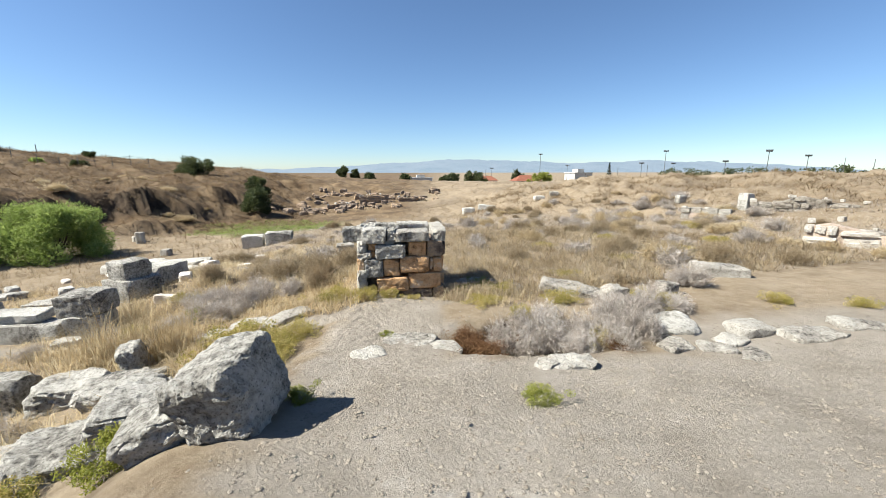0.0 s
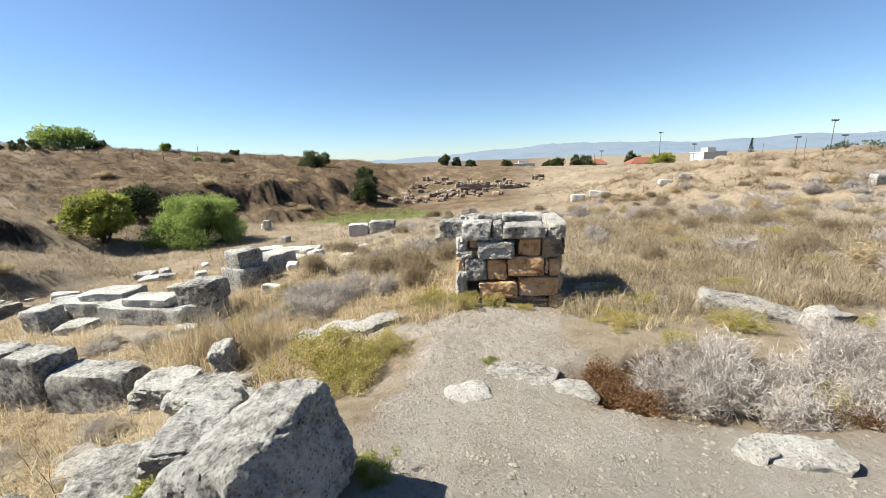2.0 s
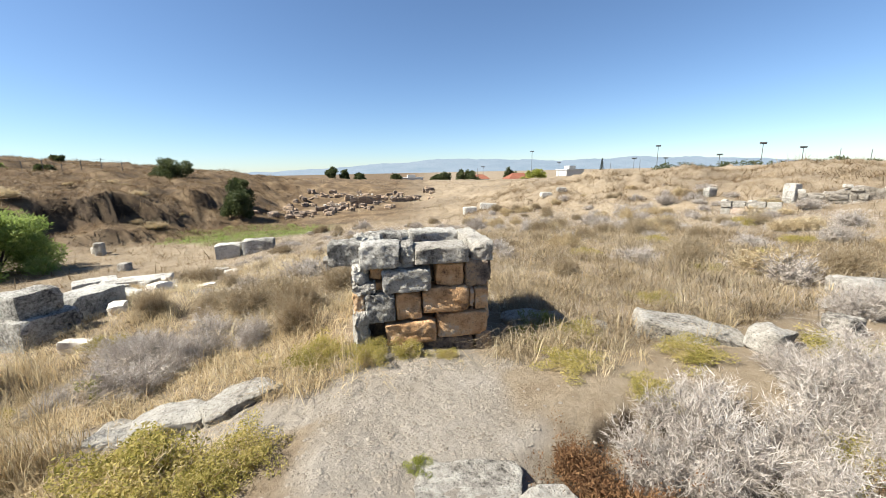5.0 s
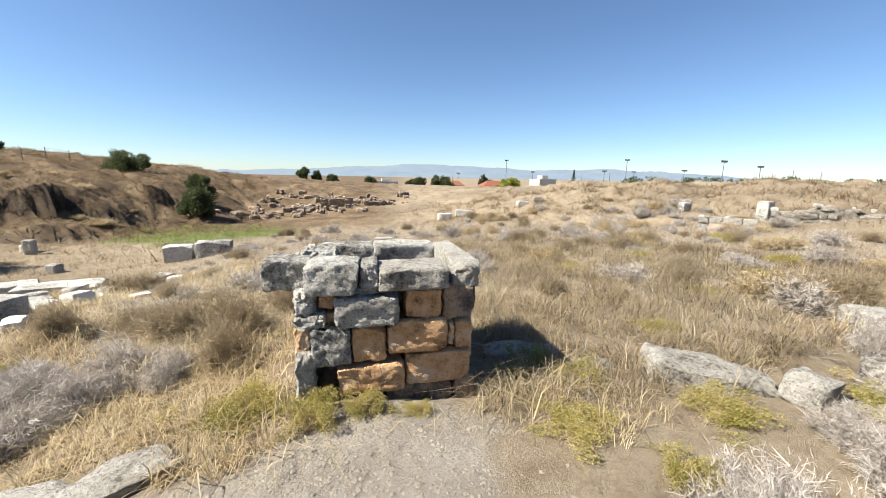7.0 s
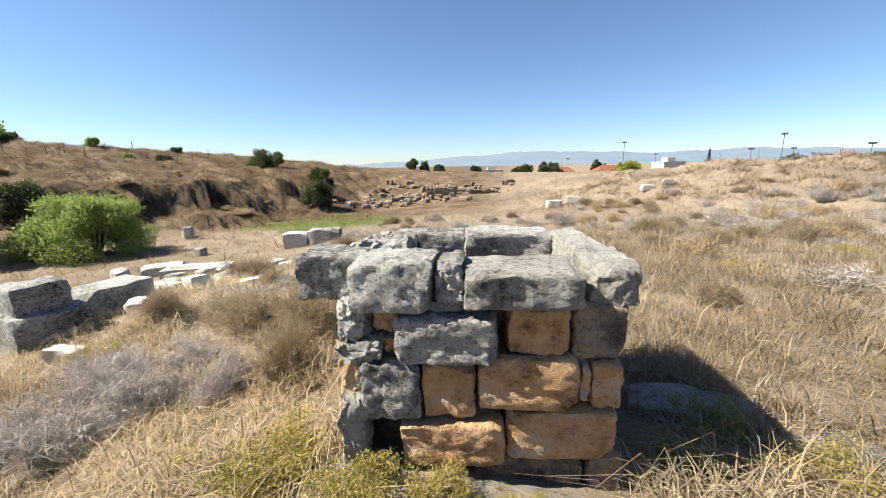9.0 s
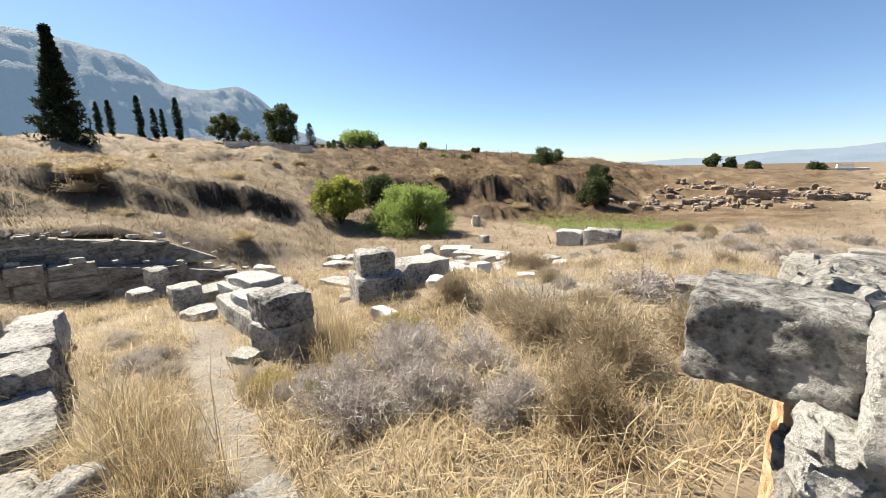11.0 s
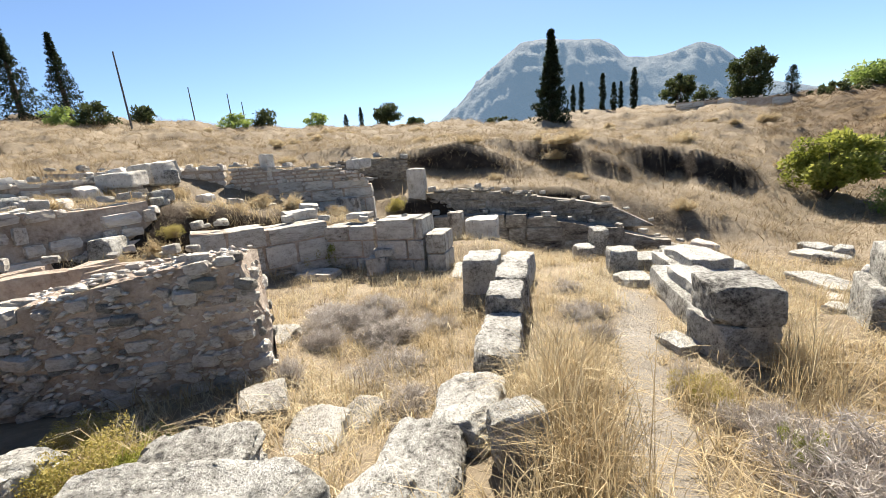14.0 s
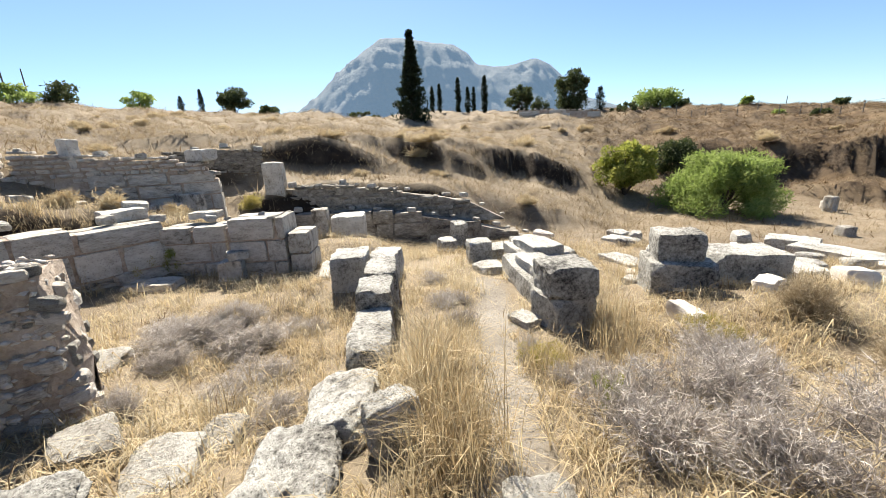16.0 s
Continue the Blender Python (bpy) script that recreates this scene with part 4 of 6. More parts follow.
# ---- block pillar and block rows ----
rocks([
    ((-5.86, 5.42, -1.22), (0.54, 0.54, 0.74), (0, 0, 20), "grey weathered block, foot of a pillar"),
    ((-5.88, 5.44, -0.485), (0.60, 0.56, 0.36), (2, -2, 2), "pitted grey block, topmost of a pillar"),
    ((-7.25, 5.45, -1.25), (1.7, 0.50, 0.60), (0, 2, 4), "long craggy grey block behind the pillar"),
    ((-7.20, 5.55, -0.66), (0.85, 0.46, 0.15), (0, 1, 10), "flat grey slab on a craggy block"),
    ((-8.75, 5.85, -1.35), (1.35, 0.70, 0.60), (0, 0, 8), "broad rough grey block"),
    ((-8.75, 5.95, -0.77), (1.0, 0.60, 0.17), (0, -1, 10), "flat pale slab on a rough block"),
    ((-8.28, 4.95, -1.10), (0.50, 0.46, 0.24), (0, 0, 14), "low grey block beside the trail"),
    ((-8.95, 4.86, -1.20), (0.40, 0.44, 0.62), (0, 0, 5), "upright grey block beside the trail"),
    ((-9.60, 5.35, -1.30), (0.60, 0.70, 0.42), (0, 0, 9), "grey block in a group of blocks"),
    ((-10.1, 6.05, -1.40), (0.60, 0.60, 0.50), (0, 0, -8), "grey block in a group of blocks"),
    ((-10.9, 4.35, -1.50), (0.50, 0.40, 0.50), (0, 0, 12), "grey block in a group of blocks"),
    ((-11.2, 4.65, -1.50), (0.36, 0.36, 0.86), (0, 8, 20), "tilted upright grey block"),
    ((-5.88, 4.98, -0.92), (0.32, 0.26, 0.16), (0, 2, 30), "small pale block beside the trail"),
    ((-9.6, 2.75, -1.35), (0.50, 0.46, 0.42), (0, 0, 6), "grey block standing in dry grass"),
    ((-6.50, 7.20, -1.15), (0.72, 0.78, 0.80), (0, 0, -16), "large grey squared block in a row"),
    ((-6.52, 7.18, -0.37), (0.50, 0.56, 0.38), (0, 0, -18), "tapering grey block on a larger one"),
    ((-6.62, 8.12, -1.15), (0.66, 1.02, 0.84), (0, 0, -8), "long grey squared block in a row"),
    ((-6.75, 9.05, -1.25), (0.60, 0.80, 0.60), (0, 0, -6), "low grey squared block in a row"),
    ((-8.8, 7.7, -1.30), (0.90, 0.50, 0.24), (0, 0, 15), "flat pale slab on the basin floor"),
    ((-11.4, 9.0, -1.60), (0.90, 0.50, 0.26), (0, 0, 30), "flat pale slab on the basin floor"),
    ((-10.35, 12.7, -1.75), (1.00, 0.70, 0.46), (0, 0, 40), "large flat grey block on the basin floor"),
    ((-9.0, 12.5, -1.65), (1.70, 0.70, 0.42), (0, 0, 24), "long flat grey block on the basin floor"),
    ((-7.6, 17.4, -1.65), (1.15, 0.65, 0.68), (0, 0, 12), "grey squared block in the grass"),
    ((-8.75, 17.2, -1.70), (0.9, 0.60, 0.60), (0, 0, 14), "grey squared block in the grass"),
    ((-6.05, 7.55, -1.05), (0.30, 0.24, 0.22), (0, 6, 24), "small grey stone under a block row"),
], "stone_block", GREY, "stone block", "fallen blocks", 13, 34, 0.015, 0.14)
rocks([
    ((-5.23, 3.27, -1.22), (1.09, 0.40, 0.74), (0, -3, 4), "rough grey block in a low wall line"),
    ((-6.15, 3.21, -1.34), (0.68, 0.40, 1.01), (0, 2, 2), "rough grey block in a low wall line"),
    ((-6.90, 3.20, -1.40), (0.73, 0.42, 1.06), (0, 0, 5), "rough grey block in a low wall line"),
    ((-7.76, 2.61, -1.46), (0.65, 0.57, 1.09), (0, 0, 3), "tall grey block in a low wall line"),
    ((-7.88, 3.18, -1.46), (0.71, 0.45, 1.04), (0, 0, -3), "grey block in a low wall line"),
    ((-8.77, 3.08, -1.52), (0.71, 0.47, 0.78), (0, 0, 4), "low grey block in a low wall line"),
    ((-8.60, 2.10, -1.05), (1.10, 0.46, 0.18), (0, 0, 6), "flat grey slab in dry grass"),
    ((-8.20, 2.45, -1.05), (0.80, 0.40, 0.12), (0, 0, 12), "flat grey slab in dry grass"),
], "wall_block", GREY, "stone block", "low wall line", 13, 30, 0.02, 0.16)
rocks([
    ((-7.70, 10.2, -1.28), (0.55, 1.20, 0.18), (0, 0, -10), "low pale kerb slab along the slope"),
    ((-7.25, 11.4, -1.28), (0.55, 1.20, 0.18), (0, 0, -12), "low pale kerb slab along the slope"),
    ((-6.95, 12.6, -1.28), (0.50, 1.10, 0.18), (0, 0, -14), "low pale kerb slab along the slope"),
    ((-15.9, 19.6), (0.36, 0.34, 0.66), (0, 0, 12), "white upright stone on the basin floor"),
    ((-11.9, 15.8), (0.36, 0.34, 0.34), (0, 0, 0), "white rounded stone on the basin floor"),
    ((-16.4, 20.1), (0.50, 0.40, 0.36), (0, 0, 50), "white low stone on the basin floor"),
], "pale_block", PALE, "stone", "pale stones", 7, 9, 0.012, 0.15)

def pedestal(at, wide, tall, label):
    """Squared stone post with a projecting cap slab."""
    foot = new("stone_pedestal")
    foot.matrix_world = pose(*at, 0, 0, 12)
    shaft = part("shaft", rock_bm((wide, wide, tall), 8, 30, 0.006, 4, 0.08, 91), GREY, foot, crisp=34)
    shaft.matrix_basis = pose(0, 0, tall / 2)
    cap = part("cap", rock_bm((wide * 1.28, wide * 1.28, 0.07), 8, 20, 0.006, 4, 0.2, 92), PALE, foot, "pale cap slab", crisp=34)
    cap.matrix_basis = pose(0, 0, tall + 0.03)
    return tagged(foot, label, "pedestal")


pedestal((-2.3, 8.5, hz(-2.3, 8.5) - 0.05), 0.32, 0.42, "small grey stone pedestal with a pale cap")
rock("capped_stone", (-1.1, 14.0), (0.55, 0.36, 0.50), (0, 0, 5), PALE, "small pinkish block in the dry field", "stone block", "field blocks", seed=93, cuts=6, power=20, rough=0.01)

# ---- ruin walls in the field ----
wall("wall_field", (9.6, 9.2), (11.3, 7.3), -0.35, (0.50, 0.66, 0.52, 0.40, 0.58, 0.60), 0.6, 0.30, 0.42, "rubble", WALLSTONE, MORTAR, "broken wall of pale blocks in dry grass", 21)
wall("wall_field_low", (10.1, 15.2), (11.3, 14.0), -0.15, (0.36, 0.36), 0.45, 0.34, 0.6, "ashlar", PALE, MORTAR, "low line of pale blocks in dry grass", 22)
wall("wall_field_far", (12.95, 15.3), (16.6, 13.2), -0.1, (0.60, 0.62, 0.98, 0.75, 0.62, 0.70), 0.6, 0.22, 0.34, "rubble", DARKSTONE, DARKSTONE, "low tumbled rubble wall on the bank", 23)
rocks([
    ((12.85, 15.35), (0.44, 0.40, 0.80), (0, 0, 20), "pale squared block at a wall's end"),
    ((12.0, 18.4), (0.40, 0.36, 0.40), (0, 0, 8), "pale block on the bank"),
    ((2.05, 26.2), (0.85, 0.5, 0.50), (0, 0, 8), "grey block in the far field"),
    ((3.35, 26.5), (1.20, 0.5, 0.42), (0, 5, -4), "grey block in the far field"),
    ((6.9, 26.0), (0.70, 0.40, 0.32), (0, 0, 6), "grey block in the far field"),
    ((8.0, 26.3), (0.6, 0.40, 0.30), (0, 0, -6), "grey block in the far field"),
], "field_block", GREY, "stone block", "field blocks", 6, 10, 0.012, 0.15)
ruin_rng = random.Random(5)
for k in range(90):
    x, y = ruin_rng.uniform(-15, 0), ruin_rng.uniform(33, 49)
    if x > -4 and y < 38:
        continue
    sz = (ruin_rng.uniform(0.3, 1.1), ruin_rng.uniform(0.3, 0.6), ruin_rng.uniform(0.25, 0.6))
    rock("ruin_block", (x, y), sz, (0, 0, ruin_rng.uniform(-20, 40)), SOOTY, "tumbled brown-grey block of a distant ruin", "stone block", "distant ruin", seed=k, cuts=4, power=6, rough=0.07, chop=0.3, sink=0.12)

for k, (a, b, tops) in enumerate((((-8.4, 40.0), (-5.3, 40.6), (0.9, 1.1, 1.05, 1.2)), ((-4.4, 40.5), (-2.3, 41.0), (0.6, 0.5, 0.7)), ((-11.2, 38.0), (-8.6, 38.4), (0.5, 0.7, 0.5)))):
    z = hz(*a)
    wall("wall_distant_ruin", a, b, z - 0.2, tuple(z + t for t in tops), 0.6, 0.3, 0.5, "rubble", SOOTY, SOOTY, "low brown wall of a distant ruin", 120 + k)

# ---- walls of the ruin on the slope ----
def rubble_wall(name, a, b, foot, tops, depth, label, seed, count):
    """Earth-mortared wall with stones of many sizes set at random into its faces and its crest."""
    rg = random.Random(seed)
    run = math.hypot(b[0] - a[0], b[1] - a[1])
    ux, uy = (b[0] - a[0]) / run, (b[1] - a[1]) / run
    nx, ny = -uy, ux
    yaw = math.degrees(math.atan2(uy, ux))
    top_at = lambda s: float(np.interp(s / run, np.linspace(0, 1, len(tops)), tops))
    bm = bmesh.new()
    cols, rows_ = int(run / 0.09), 12
    grid = {}
    for i in range(cols + 1):
        s = run * i / cols
        t = top_at(s) + 0.05 * noise.noise(Vector((s * 3, 0, seed)))
        ring = [(-1, q / rows_) for q in range(rows_ + 1)] + [(-1 + 2 * q / 5, 1) for q in range(1, 5)] + [(1, 1 - q / rows_) for q in range(rows_ + 1)]
        for j, (side, v) in enumerate(ring):
            z = foot - 0.3 + (t - foot + 0.3) * v
            o = side * depth / 2 * (1.04 - 0.10 * v)
            p = Vector((a[0] + ux * s + nx * o, a[1] + uy * s + ny * o, z))
            p += noise.noise_vector(p * 5.0) * 0.035 + noise.noise_vector(p * 14.0) * 0.02
            grid[i, j] = bm.verts.new(p)
    m_ = len(ring)
    for i in range(cols):
        for j in range(m_ - 1):
            bm.faces.new((grid[i, j], grid[i, j + 1], grid[i + 1, j + 1], grid[i + 1, j]))
    hub = [grid[0, j].co for j in range(m_)]
    mid_ = bm.verts.new(sum(hub, Vector()) / m_ - Vector((ux, uy, 0)) * 0.10)
    for j in range(m_ - 1):
        bm.faces.new((mid_, grid[0, j + 1], grid[0, j]))
    bm.faces.new([grid[cols, j] for j in range(m_)])
    bmesh.ops.recalc_face_normals(bm, faces=bm.faces[:])
    base = part(name, bm, MORTAR)
    tagged(base, label, "wall", kind="structure")
    for k in range(count):
        s = rg.uniform(0.02, run - 0.02)
        t = top_at(s)
        big = rg.random() ** 2.2
        ln = 0.06 + 0.17 * big
        hh = ln * rg.uniform(0.4, 0.75)
        where = rg.random()
        if where < 0.62:
            v = foot + (t - foot) * rg.random()
            o, tilt = depth / 2 * rg.uniform(0.94, 1.02), rg.uniform(-22, 12)
        elif where < 0.80:
            s, v = rg.uniform(-0.03, 0.03), foot + (t - foot) * rg.random()
            o, tilt = rg.uniform(-0.5, 0.5) * depth, rg.uniform(-20, 20)
        else:
            v, o, tilt = t + rg.uniform(-0.03, 0.04), rg.uniform(-0.5, 0.5) * depth, rg.uniform(-15, 15)
        piece(base, "rubble", RUBBLE if rg.random() < 0.75 else PALE, rg.randrange(6), (a[0] + ux * s + nx * o, a[1] + uy * s + ny * o, v), (ln, ln * rg.uniform(0.5, 0.9), hh), (rg.uniform(-10, 10), tilt, yaw + rg.uniform(-14, 14)))
    chips, faces, q = [], [], 0
    cell = np.array([(1, 0, 0), (0.2, 0.9, 0.2), (-0.9, 0.3, 0), (-0.4, -0.9, 0.1), (0.6, -0.7, -0.1), (0.1, 0, 0.7), (0, 0.1, -0.7)])
    shell = ((0, 1, 5), (1, 2, 5), (2, 3, 5), (3, 4, 5), (4, 0, 5), (1, 0, 6), (2, 1, 6), (3, 2, 6), (4, 3, 6), (0, 4, 6))
    for k in range(count * 3):
        s = rg.uniform(0, run)
        t = top_at(s)
        crest = rg.random() < 0.25
        v = t + rg.uniform(0, 0.04) if crest else foot + (t - foot) * rg.random()
        o = rg.uniform(-0.5, 0.5) * depth if crest else depth / 2 * (1.04 - 0.10 * (v - foot) / (t - foot)) + rg.uniform(-0.01, 0.015)
        sz = rg.uniform(0.018, 0.055)
        c = np.array((a[0] + ux * s + nx * o, a[1] + uy * s + ny * o, v))
        turn_ = np.array(Euler((rg.uniform(-0.4, 0.4), rg.uniform(-0.4, 0.4), rg.uniform(0, 6))).to_matrix())
        chips.append((cell * np.array([rg.uniform(0.8, 1.5), 0.8, rg.uniform(0.4, 0.9)]) * sz) @ turn_.T + c)
        faces += [(i + q, j + q, l + q) for i, j, l in shell]
        q += 7
    me = raw_mesh("small_stone", np.concatenate(chips), np.array(faces))
    me.materials.append(RUBBLE)
    chip = new("small_stone", me)
    chip.parent = base
    tagged(chip, kind="stuff")
    return base


rubble_wall("wall_rubble", (-4.55, 1.08), (-2.85, -1.75), -0.95, (0.50, 0.47, 0.32, 0.12, -0.02), 0.62, "rough rubble and earth wall, broken at its end", 4, 420)
wall("wall_ashlar", (-9.0, 1.72), (-9.0, 1.32), -1.1, (-0.18, -0.18), 0.7, 0.46, 0.5, "ashlar", WALLSTONE, MORTAR, "low end of a wall of squared grey blocks", 51)
wall("wall_ashlar_high", (-9.0, 1.30), (-9.0, 0.20), -1.1, (0.12, 0.12), 0.72, 0.40, 0.62, "ashlar", WALLSTONE, MORTAR, "wall of large squared grey blocks", 52)
wall("wall_ashlar_long", (-9.04, 0.19), (-9.04, -1.0), -1.1, (0.08, 0.08), 0.6, 0.38, 0.9, "ashlar", WALLSTONE, MORTAR, "wall of large squared grey blocks in shade", 53)
wall("wall_ashlar_side", (-9.2, -1.05), (-7.1, -2.75), -1.15, (0.10, 0.20, 0.30, 0.40), 0.75, 0.42, 0.9, "ashlar", WALLSTONE, MORTAR, "thick wall of large squared grey blocks", 6)
wall("wall_upper", (-12.15, -1.42), (-10.6, -5.1), -0.7, (0.80, 0.86, 0.88, 0.92, 0.92, 0.95), 0.6, 0.33, 0.7, "ashlar", WALLSTONE, MORTAR, "tall terrace wall of grey squared blocks", 7)
wall("wall_upper_crest", (-12.02, -1.55), (-10.65, -5.0), 0.74, (1.04, 1.26, 1.26, 1.36, 1.36, 1.48, 1.52), 0.52, 0.11, 0.2, "rubble", RUBBLE, MORTAR, "small grey rubble courses on the terrace wall", 73)
wall("wall_upper_left", (-10.6, -5.12), (-8.2, -8.2), -0.3, (1.52, 1.56, 1.62, 1.72), 0.6, 0.22, 0.36, "rubble", RUBBLE, MORTAR, "terrace wall of coursed rubble", 71)
wall("wall_upper_back", (-15.0, -1.4), (-13.9, -3.9), 0.0, (1.35, 1.5, 1.42, 1.4), 0.5, 0.13, 0.24, "rubble", DARKSTONE, DARKSTONE, "wall of small grey rubble on the slope", 72)
wall("wall_back", (-13.2, 7.0), (-13.2, -0.4), -2.1, (-1.45, -1.05, -0.75, -0.55, -0.5, -0.45, -0.45), 0.6, 0.34, 0.75, "ashlar", DARKSTONE, DARKSTONE, "long retaining wall of dark weathered blocks", 8)
wall("wall_back_upper", (-13.75, 6.4), (-13.75, -1.0), -0.9, (-1.0, -0.33, -0.12, 0.08, 0.24, 0.24, 0.30), 0.5, 0.15, 0.32, "rubble", DARKSTONE, DARKSTONE, "upper courses of small stones on the retaining wall", 81)
wall("wall_terrace", (-7.3, -3.95), (-4.6, -3.9), -0.3, (1.0, 0.95, 1.02, 1.1), 0.6, 0.26, 0.45, "rubble", RUBBLE, MORTAR, "low terrace wall of rough grey blocks", 9)
wall("wall_terrace_high", (-8.5, -5.5), (-5.6, -6.3), 0.6, (1.3, 1.42, 1.4, 1.5, 1.5), 0.6, 0.16, 0.3, "rubble", RUBBLE, MORTAR, "tumbled wall of small grey stones", 91)
wall("wall_pit", (-6.1, -1.5), (-3.4, -1.25), -0.7, (0.20, 0.32, 0.45, 0.55, 0.6), 0.4, 0.5, 0.8, "rubble", MORTAR, MORTAR, "bare brown earth bank with a stone crest", 92)
wall("wall_middle", (-8.7, -3.4), (-7.4, -4.35), -0.2, (0.52, 0.55, 0.64), 0.6, 0.24, 0.5, "ashlar", WALLSTONE, MORTAR, "short wall of grey blocks", 93)
rocks([
    ((-11.02, -4.05, 1.06), (0.24, 0.42, 0.64), (0, 0, -24), "upright grey slab on a terrace wall"),
    ((-12.05, -1.75, 1.10), (0.45, 0.62, 0.28), (0, 0, -22), "grey block on a terrace wall"),
    ((-11.35, -1.85, -0.75), (0.26, 0.72, 1.10), (0, 0, -20), "pale upright slab against a wall"),
    ((-13.7, -0.62, -0.9), (0.55, 0.55, 1.85), (0, 0, 8), "rough upright grey pillar"),
    ((-9.3, -1.95, 0.10), (0.70, 0.55, 0.20), (0, 0, -36), "grey block on a wall"),
    ((-8.55, 0.32, -1.1), (0.36, 0.40, 0.50), (0, 0, 10), "small pale block before a wall"),
    ((-8.62, 0.42, -0.62), (0.30, 0.34, 0.16), (0, 0, 30), "small pale stone on a block"),
    ((-8.15, -0.85, -0.95), (0.46, 0.80, 0.14), (0, 0, 6), "flat pale slab before a wall"),
    ((-11.3, 1.25, -1.2), (0.40, 0.36, 1.05), (0, 0, 4), "upright grey block behind a wall"),
    ((-11.5, 1.9, -1.2), (0.80, 0.80, 0.84), (0, 0, 4), "craggy pale block with dry grass on it"),
    ((-9.35, -0.4, 0.06), (0.36, 0.5, 0.12), (0, 0, 4), "grey block on a wall"),
    ((-7.9, -5.2, 1.15), (0.55, 0.75, 0.30), (0, 4, 20), "grey block on a terrace"),
    ((-8.9, -5.6, 1.15), (0.75, 0.65, 0.50), (0, 4, 10), "large grey block on a terrace"),
    ((-9.5, -5.9, 0.95), (0.36, 0.46, 0.75), (0, 10, 10), "dark upright rock on a terrace"),
], "ruin_stone", WALLSTONE, "stone block", "ruin stones", 9, 26, 0.013, 0.14)

loose = random.Random(31)
for k in range(70):
    if k < 34:
        x, y = loose.uniform(-9.5, -4.6), loose.uniform(-7.0, -3.0)
    else:
        x, y = loose.uniform(-12.5, -5.0), loose.uniform(5.5, 12.5)
    w = loose.uniform(0.14, 0.42)
    rock("loose_stone", (x, y), (w * loose.uniform(1, 1.7), w, w * loose.uniform(0.5, 0.9)), (loose.uniform(-10, 10), loose.uniform(-10, 10), loose.uniform(0, 180)), RUBBLE if k % 2 else GREY, "small grey stone in dry grass", "stone", "loose stones", seed=k + 300, cuts=5, power=9, rough=0.014, chop=0.25)
    BLOCKERS.append((x, y, w * 0.4))

# ---- trees and bushes ----
conifer("spruce_tree", (-50.5, 2.9, 2.2), 11.5, 6.0, "tall dark spire-shaped conifer on the hill", 1, count=20000)
conifer("fir_tree", (-21.1, -32.9), 6.6, 3.6, "open-branched dark fir on the hilltop", 6, count=7000)
conifer("fir_tree", (-24.7, -34.0), 6.4, 3.4, "open-branched dark fir on the hilltop", 7, count=7000)
for k, (x, y, z, t_, w) in enumerate(((-63.4, 5.6, 6.4, 3.4, 0.8), (-63.4, 6.7, 6.4, 3.7, 0.8), (-61.2, 9.3, 6.0, 4.5, 0.9), (-63.1, 10.9, 6.0, 3.5, 0.9), (-63.0, 11.8, 6.0, 3.4, 0.8), (-60.8, 13.1, 5.6, 5.0, 1.0), (-54.6, 27.4, 4.4, 3.3, 1.5), (-50.3, -21.4, 6.4, 2.2, 0.7), (-45.0, -20.7, 6.0, 1.2, 0.8))):
    conifer("cypress_tree", (x, y, min(z, hz(x, y) - 0.1)), t_ + max(0, z - hz(x, y)), w, "slim dark cypress on the hilltop", 10 + k, True, "hilltop cypresses", 5000)
tree("olive_tree", (-57.8, 24.8, 4.2), 6.4, 5.2, OLIVE, "tall dark broadleaf tree on the hilltop", 21, 0.02, 8000, 0.22, 44)
tree("olive_tree", (-57.9, 17.6, 4.8), 4.3, 3.9, OLIVE, "dark broadleaf tree on the hilltop", 22, 0.02, 5000, 0.2, 34)
tree("olive_tree", (-55.1, 35.3, 4.2), 2.9, 6.8, TAMARISK, "wide low green tree on the hilltop", 23, 0.2, 6000, 0.22, 40)
tree("olive_tree", (-47.2, -16.3), 3.0, 3.6, OLIVE, "rounded dark tree on the hilltop", 24, 0.25, 4500, 0.18, 30)
for k, (x, y, t_, w) in enumerate(((-39.9, -21.4, 1.7, 2.6), (-46.7, -12.5, 1.0, 2.6), (-33.8, -22.8, 1.6, 2.6), (-31.8, -24.5, 1.4, 3.0), (-27.0, -29.0, 1.4, 1.8), (-23.4, -29.3, 1.6, 3.0), (-22.0, -30.5, 1.5, 2.6), (-59.1, 20.7, 2.0, 2.4), (-53.7, 37.6, 1.2, 3.4), (-47.9, 42.1, 0.8, 1.2), (-42.6, 47.8, 0.7, 1.8), (-36.8, 40.0, 0.6, 1.6), (-39.2, 38.2, 0.6, 1.0), (-52.0, 30.5, 1.2, 6.0), (-60.8, -4.5, 0.8, 5.0))):
    bush("hilltop_bush", (x, y), t_, w, OLIVE if k % 3 else TAMARISK, "dark green bush on the hilltop", 40 + k, 1500, 0.16, 18, "hilltop bushes")
bush("evergreen_bush", (-26.6, 43.0), 2.1, 4.3, OLIVE, "dark green rounded bush on the hillside", 2, 9000, 0.12)
bush("evergreen_bush", (-15.0, 31.2), 2.2, 2.3, OLIVE, "dense green bush at the slope's foot", 61, 7000, 0.11)
bush("evergreen_bush", (-16.6, 35.2), 2.9, 2.1, OLIVE, "dense green bush on the slope", 62, 6000, 0.11)
bush("evergreen_bush", (-22.6, 17.6), 1.9, 2.3, OLIVE, "dark grey-green bush in the gully", 63, 6000, 0.10)
bush("tamarisk_bush", (-16.7, 15.9), 2.4, 4.8, TAMARISK, "wide feathery bright green bush", 3, 42000, 0.045, 46, "", 3.6)
